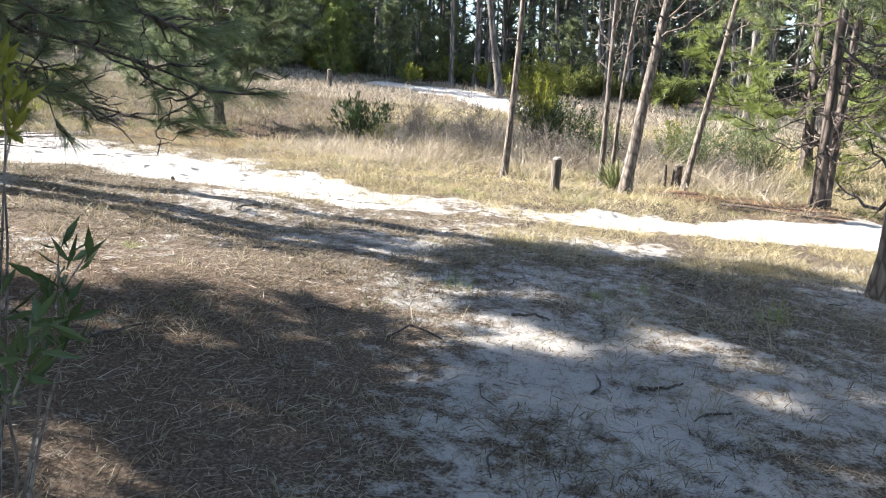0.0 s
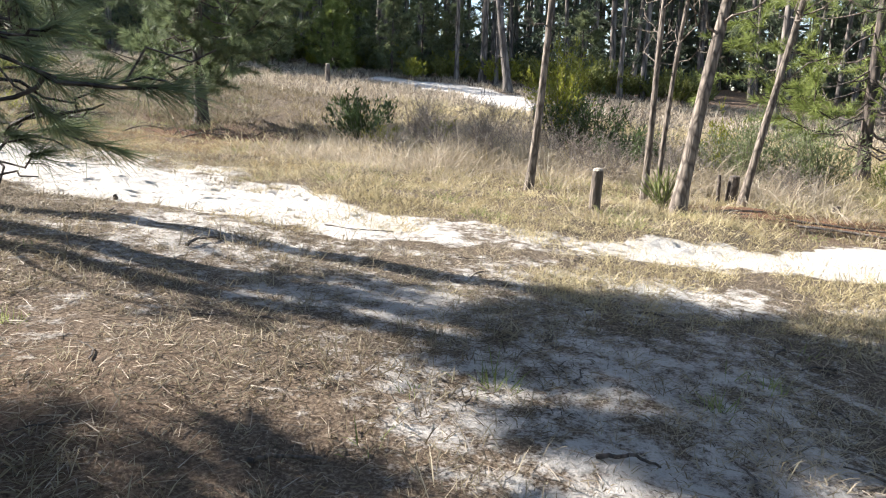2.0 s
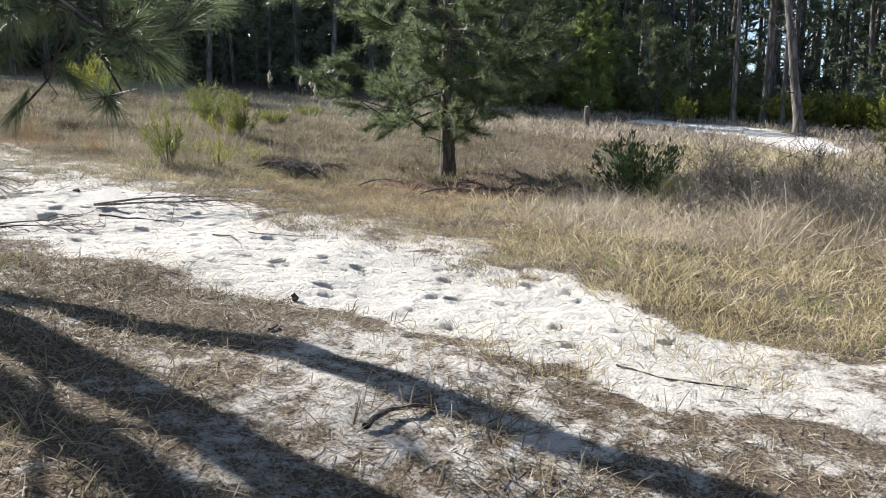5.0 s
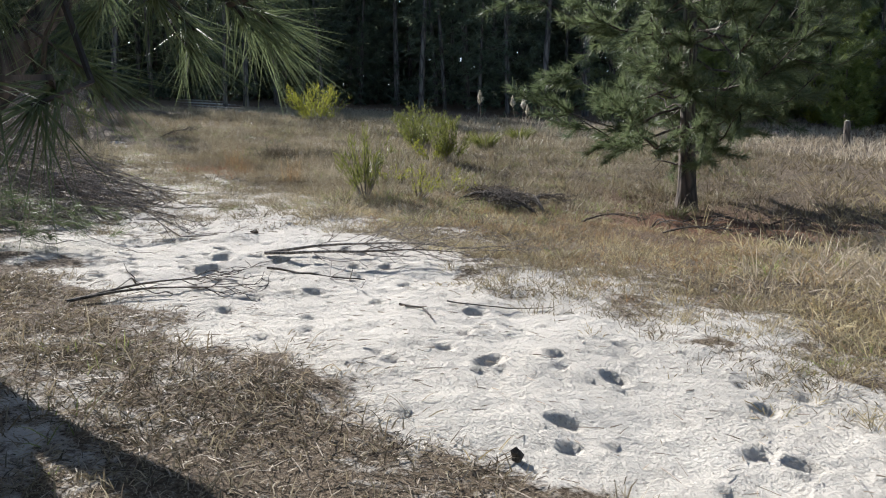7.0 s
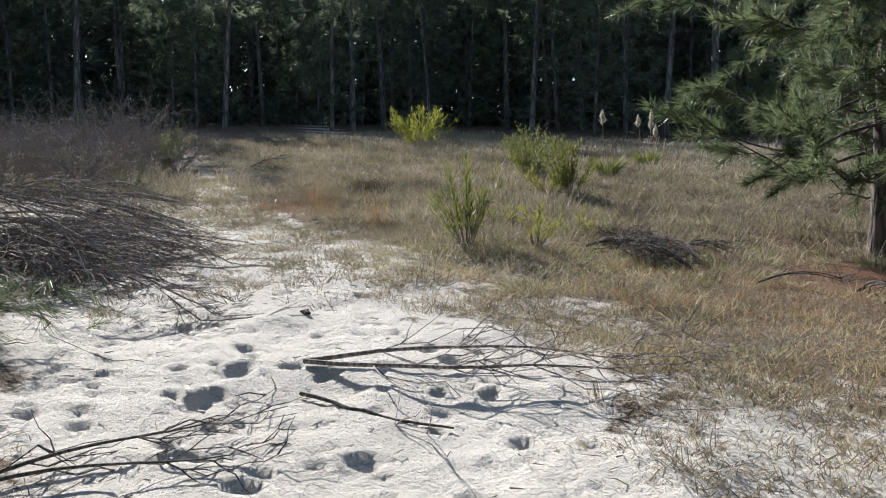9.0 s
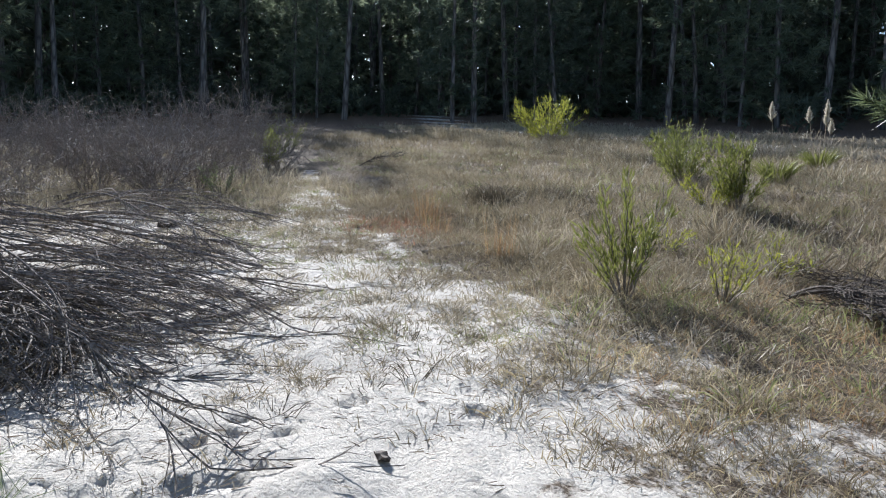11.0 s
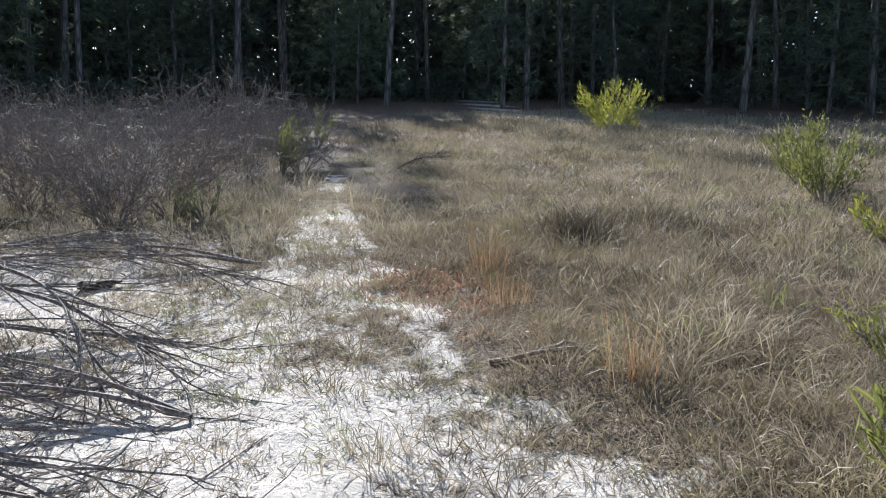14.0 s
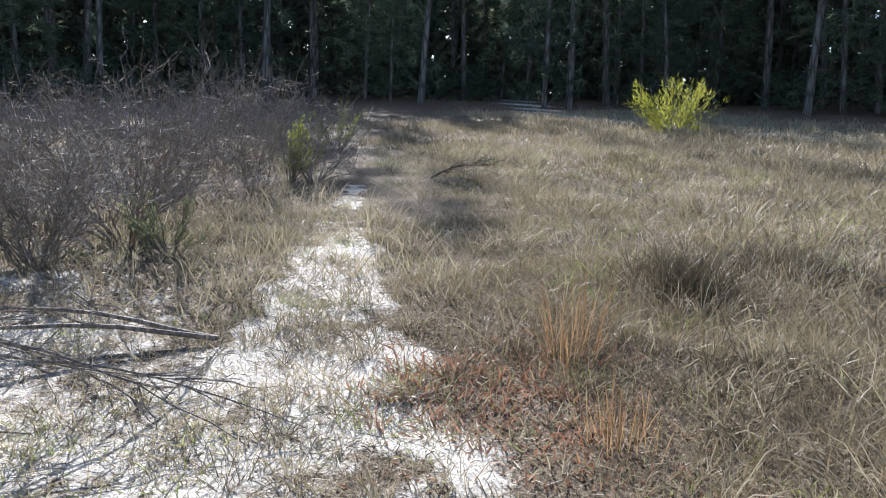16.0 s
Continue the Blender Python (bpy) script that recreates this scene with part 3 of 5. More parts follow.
# tufts that thin out from the meadow on to the sand
for seed, mat, n in ((174, M_BROWN, 2400), (175, M_GREY, 1500), (176, M_GOLD, 1100)):
    x, y = scatter(n, (-11.5, -3, 13.2, 17), verge_keep, seed)
    grass("verge_tufts", x, y, 16, (0.05, 0.2), 0.5, 0.0042, mat, "small dry tufts thinning out on the sand's edge", size=0.05, droop=0.3)


# golden and rusty grass on the sunny side of the track
for seed, mat, n in ((182, M_RUST, 2600), (183, M_GOLD, 3000)):
    x, y = scatter(n, (-10.5, -3.2, 14.0, 19), lambda x, y: meadow(x, y) * smooth(0.1, 1.4, edge_north(x, y)) * (0.25 + 0.75 * lattice(x, y, 0.9, 89)), seed)
    grass("rusty_meadow_grass", x, y, 9, (0.05, 0.2), 0.5, 0.0042, mat, "short rusty and golden grass beside white sand", size=0.06, droop=0.25)


def stem_keep(x, y):
    return meadow(x, y) * smooth(0.2, 1.3, edge_north(x, y)) * (0.15 + 0.85 * (lattice(x, y, 1.5, 85) * 0.6 + lattice(x, y, 0.5, 86) * 0.4 > 0.46))


# upright fine stems over the brown meadow
x, y = scatter(5200, (-24, -9.5, 15.6, 25), stem_keep, 171)
grass("olive_grass", x, y, 7, (0.1, 0.36), 0.32, 0.0036, M_OLIVE_GRASS, "fine upright olive-grey grass in the brown meadow", size=0.09, droop=0.12)
x, y = scatter(5200, (-34, -9, 19, 31), lambda x, y: meadow(x, y) * (0.25 + 0.75 * (lattice(x, y, 1.8, 87) > 0.45)), 172)
grass("olive_grass", x, y, 7, (0.15, 0.42), 0.3, 0.008, M_OLIVE_GRASS, "upright olive-grey grass towards the forest", size=0.12, droop=0.12)
x, y = scatter(2300, (-22, -9.5, 15.3, 23), lambda x, y: stem_keep(x, y) * (lattice(x, y, 0.8, 88) > 0.5), 173)
grass("bleached_grass", x, y, 9, (0.1, 0.3), 0.5, 0.0036, M_REED, "bleached upright stalks among brown grass", size=0.08, droop=0.2)
x, y = scatter(9000, (-17, -8.5, 12.4, 16.6), lambda x, y: 0.35 + 0.65 * lattice(x, y, 0.4, 94), 138)
g = Geo()
a = rng.uniform(0, 2 * np.pi, len(x))
spikes(g, np.stack([x, y, rough_land(x, y) + 0.004], 1), np.stack([np.cos(a), np.sin(a), rng.uniform(-0.02, 0.3, len(a))], 1), rng.uniform(0.03, 0.11, len(a)), 0.0045, 0.05)
tagged(g.link("fallen_straw", M_LITTER), "dry plant bits strewn on white sand", "litter", kind="stuff")
for seed, mat, n, top in ((131, M_REED, 300, 0.46), (132, M_NEEDLE_DRY, 520, 0.36), (133, M_GREY, 700, 0.48), (134, M_GREEN, 420, 0.34)):
    x, y = scatter(n * 3, (-26, -8.0, 14.5, 27), lambda x, y: 0.5 * meadow(x, y) * smooth(0.2, 1.0, edge_north(x, y)), seed)
    grass("meadow_tussocks", x, y, 28, (0.12, top), 0.5, 0.0055, mat, "mixed pale and dark tussocks in the brown meadow", "tussock", size=0.09, droop=0.35)
x, y = scatter(1900, (-19.5, -9.5, 13.6, 17.4), lambda x, y: (1 - 0.6 * meadow(x, y)) * (lattice(x, y, 0.7, 92) > 0.36), 135)
grass("path_tufts", x, y, 18, (0.05, 0.17), 0.6, 0.005, M_GREY, "low grey-brown tufts dotting the sandy path", size=0.07)
for seed, mat, n in ((151, M_GREY, 900), (152, M_NEEDLE_DRY, 420), (153, M_BROWN, 700)):
    x, y = scatter(n, (-18.5, -9.0, 12.6, 16.8), lambda x, y: 0.75 * (lattice(x, y, 0.9, 97) > 0.3) * (1 - 0.7 * meadow(x, y)), seed)
    grass("path_tufts", x, y, 22, (0.06, 0.26), 0.5, 0.0042, mat, "small dry tufts standing in trodden sand", size=0.045, droop=0.3)
x, y = scatter(900, (-19.0, -9.5, 14.2, 17.0), lambda x, y: lattice(x, y, 0.8, 93) > 0.45, 136)
grass("path_tufts", x, y, 16, (0.04, 0.12), 0.6, 0.005, M_GREEN, "low greenish tufts on the sandy path", size=0.07)
x, y = scatter(7500, (-19, -8.5, 12.2, 16.9), lambda x, y: (1 - meadow(x, y)) * np.clip(1.0 - 0.72 * bare(x, y), 0.1, 1) * (lattice(x, y, 0.5, 91) > 0.33), 111)
grass("grey_grass", x, y, 6, (0.04, 0.17), 0.5, 0.0055, M_GREY, "sparse grey tufts on white sand", size=0.045)
x, y = scatter(2600, (-6, -2, 13.4, 15.6), lambda x, y: (1 - bare(x, y)) * 0.9, 112)
grass("grey_grass", x, y, 8, (0.05, 0.16), 0.55, 0.005, M_BROWN, "low tufts at the edge of the sand", size=0.05)
x, y = scatter(4600, (-27, -15, 8, 17), lambda x, y: 0.8 * np.clip(1 - bare(x, y), 0, 1), 113)
grass("grey_grass", x, y, 7, (0.12, 0.5), 0.35, 0.008, M_GREY, "grey winter grass among bare brush", size=0.1)
x, y = scatter(900, (-18, 5, 8, 20), lambda x, y: (lattice(x, y, 1.1, 95) > 0.7) * np.clip(1.0 - bare(x, y), 0.0, 1) * 0.8, 114)
grass("green_grass", x, y, 9, (0.06, 0.2), 0.45, 0.0055, M_GREEN, "scattered green grass tufts", size=0.05)


def clump(name, cx, cy, n, height, spread, lean, width, mat, label, category):
    ob_x, ob_y = cx + rng.normal(0, spread, n), cy + rng.normal(0, spread, n)
    if category == "herb":
        return grass(name, ob_x, ob_y, 8, height, lean, width, mat, label, category, size=0.05, droop=0.15)
    root = empty(name, cx, cy, z_at(cx, cy))
    tuft = grass("blade_tuft", ob_x, ob_y, 8, height, lean, width, mat, "", "", size=0.05, droop=0.15)
    tuft.parent, tuft.location = root, -root.location
    return tagged(root, label, category)


for cx, cy, hgt in ((0.09, 9.18, 0.22), (1.2, 9.2, 0.18), (2.5, 9.28, 0.33), (-2.4, 8.85, 0.16), (1.5, 9.6, 0.15)):
    clump("grass_tuft", cx, cy, 6, (hgt * 0.6, hgt), 0.05, 0.35, 0.005, M_GREEN, "green-yellow grass tuft growing in sandy litter", "grass tuft")
for cx, cy in ((2.05, 11.2), (2.15, 11.35), (-1.49, 11.67)):
    clump("dry_weed", cx, cy, 1, (0.22, 0.36), 0.01, 0.2, 0.004, M_BROWN, "thin upright dry brown weed stalks", "weed")
clump("dark_tussock", -14.87, 18.29, 120, (0.28, 0.5), 0.17, 0.4, 0.005, M_NEEDLE_DRY, "dark grass tussock in the brown meadow", "tussock")
clump("dark_tussock", -13.4, 17.6, 46, (0.15, 0.3), 0.22, 0.5, 0.006, M_NEEDLE_DRY, "flattened dark tussock in the brown meadow", "tussock")
clump("dark_tussock", -15.08, 19.5, 110, (0.28, 0.48), 0.2, 0.42, 0.005, M_NEEDLE_DRY, "dark grey grass tussock beside its twin", "tussock")
clump("dark_tussock", -13.5, 18.8, 120, (0.14, 0.3), 0.28, 0.6, 0.005, M_NEEDLE_DRY, "matted dark tussock fallen to one side", "tussock")
clump("rusty_tussock", -11.6, 16.28, 11, (0.25, 0.56), 0.06, 0.1, 0.0036, M_RUST, "tall rusty orange grass clump", "tussock")
clump("rusty_tussock", -13.94, 16.75, 11, (0.25, 0.56), 0.06, 0.1, 0.0036, M_RUST, "tall rusty orange grass clump", "tussock")
clump("rusty_tussock", -13.1, 16.4, 11, (0.25, 0.56), 0.06, 0.1, 0.0036, M_RUST, "rusty orange grass clump beside reddish herbs", "tussock")
clump("red_herb_patch", -13.7, 16.25, 190, (0.05, 0.13), 0.34, 0.6, 0.009, M_RED, "low reddish herb patch at the edge of sand", "herb")
clump("red_herb_patch", -12.9, 16.3, 90, (0.04, 0.11), 0.28, 0.6, 0.009, M_RED, "small reddish herb patch in the meadow", "herb")


# ---- trees ----
def pine(name, x, y, height, radius, crown_from, reach, label, shoots=1500, needles=34, length=0.2, width=0.007, mat=None, bark=None, limbs=46, lean=(0.0, 0.0), dead=10, seed=1, limb_sink=0.25, sides=12, twigs=9):
    """A pine: bark trunk, whorls of limbs that droop, brushes of needles at every shoot."""
    r = np.random.default_rng(seed)
    root = empty(name, x, y, z_at(x, y))
    t = np.linspace(0, 1, 16)
    axis = np.stack([lean[0] * height * t + 0.05 * np.sin(3 * t + seed), lean[1] * height * t + 0.05 * np.cos(4 * t + seed) - 0.05, -0.12 + (height + 0.12) * t], 1)
    g = Geo()
    g.tube(axis, radius * ((1 - t) ** 0.75 * 0.92 + 0.08) * (1 + 0.45 * np.exp(-t * height * 3.5)), sides, 0.16)
    g.link("trunk", bark or M_BARK, root, smooth_faces=True)
    gn, ends, ways = Geo(), [], []
    for i in range(limbs + dead):
        bare_limb = i >= limbs
        f = (crown_from + (0.98 - crown_from) * ((i + r.random()) / limbs)) if not bare_limb else r.uniform(0.12, max(crown_from, 0.3))
        at = np.array([np.interp(f, t, axis[:, k]) for k in range(3)])
        az = i * 2.4 + r.normal(0, 0.3)
        size = reach * (np.sin(np.pi * np.clip((f - crown_from) / (1 - crown_from) * 0.75 + 0.25, 0, 1)) ** 0.8 * r.uniform(0.75, 1.1) if not bare_limb else r.uniform(0.15, 0.45))
        rise = r.uniform(0.08, 0.45) if not bare_limb else r.uniform(-0.1, 0.3)
        tip = at + size * np.array([np.cos(az), np.sin(az), rise])
        line = bend(at, tip, limb_sink * size * (1.0 if f < 0.6 else 0.3), 7, 0.03)
        gl = Geo()
        gl.tube(line, np.linspace(max(0.012, radius * 0.2 * (1 - f * 0.6)), 0.006, 7), 5)
        if bare_limb:
            for _ in range(4):
                p = line[r.integers(2, 7)]
                gl.tube(bend(p, p + size * 0.4 * unit(tip - at + r.normal(0, 0.5, 3)), 0.02, 4, 0.06), np.linspace(0.007, 0.003, 4), 3)
            gl.link("limb", bark or M_BARK, root)
            continue
        for k in range(twigs):
            s = r.uniform(0.25, 1.0)
            p = np.array([np.interp(s, np.linspace(0, 1, 7), line[:, j]) for j in range(3)])
            q = p + size * r.uniform(0.12, 0.3) * unit(np.array([np.cos(az), np.sin(az), 0.15]) + r.normal(0, 0.6, 3))
            gl.tube(bend(p, q, 0.02, 3, 0.05), np.linspace(0.008, 0.004, 3), 3)
            for u in np.linspace(0.35, 1, 3):
                ends.append(p + (q - p) * u)
                ways.append(unit(q - p) + np.array([0, 0, 0.25]))
        ends.append(tip)
        ways.append(unit(tip - at))
        gl.link("limb", bark or M_BARK, root)
    ends, ways = np.array(ends), np.array(ways)
    if len(ends) > shoots:
        k = r.permutation(len(ends))[:shoots]
        ends, ways = ends[k], ways[k]
    tufts(gn, ends, ways, needles, length, width, 0.55)
    tagged(gn.link("crown", mat or M_NEEDLE, root), kind="stuff")
    return tagged(root, label, "pine tree")


pine("pine_tree", -8.46, 22.49, 7.6, 0.155, 0.15, 3.1, "young pine with bushy green crown standing in dry grass", shoots=2900, needles=52, length=0.25, width=0.012, limbs=66, dead=12, seed=3, twigs=13, limb_sink=0.2)
# pines to the west of the line walked: long low limbs, shade on the sand
def reaching_limb(tree, start, via, tip, radius, shoots, seed, length=0.22, count=85, dry=0.25):
    """A low limb of a tree, in world places, with side twigs and brushes of needles."""
    r = np.random.default_rng(seed)
    o = np.array(tree.location)
    a, m, b = (np.array(p, float) - o for p in (start, via, tip))
    t = np.linspace(0, 1, 14)[:, None]
    line = a * (1 - t) ** 2 + 2 * m * t * (1 - t) + b * t * t + r.normal(0, 0.018, (14, 3)) * np.sin(np.pi * t)
    gl, gn = Geo(), Geo()
    gl.tube(line, np.linspace(radius, 0.006, 14), 6)
    ends, ways = [b], [unit(b - m)]
    for k in range(shoots):
        s = r.uniform(0.3, 1.0) ** 0.8
        p = np.array([np.interp(s, t[:, 0], line[:, j]) for j in range(3)])
        d = unit(unit((b - m) * np.array([1, 1, 0.25])) * 0.8 + r.normal(0, 0.6, 3) * np.array([1, 1, 0.6]))
        q = p + d * r.uniform(0.2, 0.6)
        if q[1] + o[1] > 11.1:
            continue
        gl.tube(bend(p, q, r.uniform(-0.05, 0.06), 6, 0.07), np.linspace(0.009, 0.0035, 6), 4)
        for _ in range(r.integers(1, 3)):
            u = r.uniform(0.4, 0.9)
            w = p + (q - p) * u
            e = w + unit(d + r.normal(0, 0.7, 3)) * r.uniform(0.1, 0.3)
            gl.tube(bend(w, e, 0, 4, 0.08), np.linspace(0.005, 0.003, 4), 3)
            if r.random() > dry:
                ends.append(e)
                ways.append(unit(e - w))
        if r.random() > dry:
            ends.append(q)
            ways.append(d)
    gl.link("limb", M_BARK, tree)
    tufts(gn, np.array(ends), np.array(ways), count, length, 0.0035, 0.42, 0.16)
    gn.link("needles", M_NEEDLE, tree, "long dark green needles")


west = pine("pine_tree", -6.7, 10.85, 10.5, 0.17, 0.42, 1.45, "tall pine beside the track, low limbs over the sand", shoots=1800, needles=30, length=0.32, width=0.06, limbs=50, twigs=7, dead=14, seed=11)
zt = z_at(-6.7, 10.85)
# unseen second stem and crown, added to cast a shadow streak on the sand
g = Geo()
g.tube([(0, 0.05, 0.6), (0, 0.4, 1.35), (0, 0.85, 1.95), (0.05, 0.97, 3.0), (0.1, 1.0, 4.2), (0.1, 1.0, 5.6)], [0.1, 0.1, 0.13, 0.13, 0.1, 0.04], 10, 0.12)
g.link("second_trunk", M_BARK, west, smooth_faces=True)
gn = Geo()
n = 230
az, hh = rng.uniform(0, 6.28, n), rng.uniform(3.9, 8.0, n)
ww = (0.25 + 0.55 * smooth(3.9, 5.2, hh)) * np.sqrt(rng.random(n))
tufts(gn, np.stack([0.1 + ww * np.cos(az), 1.0 + ww * np.sin(az), hh], 1), np.stack([np.cos(az), np.sin(az), 0.2 + 0 * az], 1), 22, 0.3, 0.035, 0.6)
tagged(gn.link("second_crown", M_NEEDLE, west), kind="stuff")
reaching_limb(west, (-6.7, 10.85, zt + 1.7), (-5.0, 10.7, zt + 2.0), (-3.55, 10.62, 1.02), 0.03, 18, 21, count=85, dry=0.1)
reaching_limb(west, (-6.7, 10.85, zt + 2.2), (-5.3, 11.0, zt + 2.2), (-4.12, 10.98, 1.08), 0.03, 18, 22, count=85, dry=0.1)
reaching_limb(west, (-6.7, 10.85, zt + 1.9), (-5.2, 10.9, zt + 2.1), (-3.78, 10.93, 1.06), 0.022, 16, 26, count=85, dry=0.05)
reaching_limb(west, (-6.7, 10.85, zt + 1.5), (-6.0, 9.6, zt + 1.9), (-4.5, 9.9, 1.35), 0.025, 14, 23)
south = pine("pine_tree", -4.7, 7.3, 9.5, 0.16, 0.22, 1.7, "pine with long drooping lower limbs over dry grass", shoots=1900, needles=18, length=0.34, width=0.045, limbs=54, twigs=7, dead=8, seed=12)
zt = z_at(-4.7, 7.3)
reaching_limb(south, (-4.7, 7.3, zt + 1.5), (-3.0, 7.2, zt + 1.75), (-1.12, 7.72, 0.66), 0.03, 20, 31, dry=0.4)
reaching_limb(south, (-4.7, 7.3, zt + 1.25), (-3.2, 7.6, zt + 1.2), (-1.7, 8.2, 0.45), 0.026, 18, 32, dry=0.45)
reaching_limb(south, (-4.7, 7.3, zt + 1.9), (-3.0, 6.6, zt + 2.1), (-1.5, 7.0, 0.95), 0.028, 18, 33, dry=0.25)
reaching_limb(south, (-4.7, 7.3, zt + 2.1), (-3.2, 7.4, zt + 2.5), (-1.6, 7.5, 1.25), 0.028, 18, 34, dry=0.2)
reaching_limb(south, (-4.7, 7.3, zt + 1.7), (-3.0, 7.7, zt + 2.2), (-1.35, 8.1, 0.95), 0.028, 24, 36, dry=0.3)
reaching_limb(south, (-4.7, 7.3, zt + 2.4), (-3.1, 6.9, zt + 2.6), (-1.3, 6.7, 1.25), 0.028, 24, 37, dry=0.1)
reaching_limb(south, (-4.7, 7.3, zt + 1.4), (-3.1, 6.9, zt + 1.5), (-1.9, 7.1, 0.65), 0.028, 26, 38, dry=0.5)
reaching_limb(south, (-4.7, 7.3, zt + 0.9), (-3.2, 6.6, zt + 1.0), (-2.0, 6.4, 0.3), 0.024, 14, 35, dry=0.5)
# pines out of view, placed so that their crowns shade the near ground
pine("pine_tree", -7.4, 7.8, 11.0, 0.18, 0.48, 2.0, "unseen tall pine with dense high crown, added for dappled shade", shoots=1500, needles=18, length=0.32, width=0.05, limbs=44, twigs=7, dead=6, seed=27)
pine("pine_tree", -9.6, 10.9, 10.5, 0.17, 0.52, 1.3, "unseen tall pine with small dense high crown, added for shade", shoots=1300, needles=24, length=0.32, width=0.065, limbs=36, twigs=9, dead=6, seed=28)
pine("pine_tree", -6.2, 6.1, 9.0, 0.15, 0.2, 1.5, "unseen pine with low dense limbs, added for dark shade", shoots=1300, needles=20, length=0.32, width=0.05, limbs=44, twigs=7, dead=4, seed=29)
pine("pine_tree", -8.6, 4.6, 11.0, 0.18, 0.3, 3.0, "unseen tall pine among dry grass, added for shade", shoots=1000, needles=16, length=0.34, width=0.055, limbs=34, twigs=6, dead=6, seed=13)
pine("pine_tree", -4.6, 2.6, 9.5, 0.16, 0.3, 2.8, "unseen pine with dense dark crown, added for shade", shoots=1000, needles=16, length=0.34, width=0.055, limbs=34, twigs=6, dead=6, seed=14)

# two pines added out of view to keep skylight off the start
for px, py, ph, seed in ((-1.6, 1.4, 10.5, 24), (3.9, 2.4, 10.0, 25)):
    pine("pine_tree", px, py, ph, 0.17, 0.28, 3.1, "unseen tall pine added to shade the start of the walk", shoots=900, needles=16, length=0.36, width=0.06, limbs=34, twigs=6, dead=4, seed=seed)
# one more unseen pine, set here for its shadow
pine("pine_tree", -9.8, 7.5, 11.0, 0.18, 0.3, 1.9, "unseen tall pine behind the first row, added for shade", shoots=1000, needles=16, length=0.34, width=0.055, limbs=34, twigs=6, dead=6, seed=20)

# pines to the east of the line walked
pine("pine_tree", 4.6, 16.14, 7.5, 0.1, 0.34, 2.2, "dark-barked pine with many bare lower limbs", shoots=500, needles=26, length=0.2, width=0.009, limbs=26, dead=26, seed=15, lean=(0.05, 0.0), mat=M_NEEDLE)
pine("pine_tree", 4.85, 16.5, 7.0, 0.08, 0.4, 1.8, "slim pine growing against its neighbour", shoots=350, needles=26, length=0.2, width=0.009, limbs=20, dead=16, seed=16, lean=(0.1, 0.02), mat=M_NEEDLE)
# sun on this pine comes from its brighter needle colour
pine("pine_tree", 6.2, 22.4, 7.5, 0.13, 0.1, 3.3, "young pine with needles coloured yellow-green for sunlight", shoots=1500, needles=36, length=0.25, width=0.013, limbs=50, dead=2, seed=17, mat=M_NEEDLE_LIT)
pine("pine_tree", 10.0, 24.5, 7.0, 0.15, 0.12, 3.0, "bushy pine with dark shaded needles", shoots=900, needles=30, length=0.24, width=0.013, limbs=40, dead=2, seed=18)
pine("pine_tree", 3.66, 10.55, 7.5, 0.13, 0.4, 1.9, "rough-barked pine with dead grey lower limbs", shoots=420, needles=26, length=0.2, width=0.009, limbs=22, dead=34, seed=19, lean=(0.02, 0.0), bark=M_BARK_PALE)


def bare_tree(x, y, height, radius, lean, crook, label, twigs=22, seed=1, first=0.25):
    """A slim leafless tree with a crooked stem and rising twigs."""
    r = np.random.default_rng(seed)
    root = empty("bare_tree", x, y, z_at(x, y))
    t = np.linspace(0, 1, 18)
    axis = np.stack([lean[0] * height * t + crook * np.sin(5 * t + seed), lean[1] * height * t + crook * np.cos(4 * t + seed) - crook, -0.1 + (height + 0.1) * t], 1)
    axis[:, 0] -= axis[0, 0]
    g = Geo()
    g.tube(axis, radius * (1 - 0.8 * t) * (1 + 0.35 * np.exp(-t * height * 4)), 10, 0.14)
    g.link("trunk", M_BARK_PALE, root, smooth_faces=True)
    for i in range(twigs):
        f = r.uniform(first, 0.95)
        at = np.array([np.interp(f, t, axis[:, k]) for k in range(3)])
        az = r.uniform(0, 6.28)
        size = r.uniform(0.4, 1.3) * (1.15 - f)
        tip = at + size * np.array([np.cos(az), np.sin(az), r.uniform(0.2, 1.1)])
        line = bend(at, tip, 0.05, 6, 0.05)
        gl = Geo()
        gl.tube(line, np.linspace(radius * 0.22, 0.003, 6), 5)
        for _ in range(5):
            p = line[r.integers(1, 6)]
            gl.tube(bend(p, p + r.uniform(0.12, 0.4) * unit(unit(tip - at) + r.normal(0, 0.6, 3)), 0, 4, 0.06), np.linspace(0.005, 0.002, 4), 3)
        gl.link("branch", M_BARK_PALE, root)
    return tagged(root, label, "tree", "bare trees by the track")


bare_tree(-0.22, 15.87, 7.0, 0.058, (0.09, 0.06), 0.05, "slim leafless tree with grey bark", 20, 1)
bare_tree(1.33, 16.24, 6.5, 0.05, (0.07, 0.04), 0.05, "thin leafless sapling with grey bark", 16, 2)
bare_tree(1.50, 16.34, 6.0, 0.04, (0.11, 0.04), 0.06, "very thin leafless sapling beside its twin", 16, 3)
bare_tree(1.67, 15.35, 7.5, 0.092, (0.16, 0.1), 0.06, "leaning leafless tree, pale bark, stoutest of its row", 26, 4)
bare_tree(2.72, 16.83, 7.0, 0.06, (0.17, 0.05), 0.07, "leaning slim leafless tree with grey bark", 20, 5)
bare_tree(6.2, 16.4, 6.0, 0.06, (0.02, 0.0), 0.05, "slim leafless tree near pines", 18, 6)


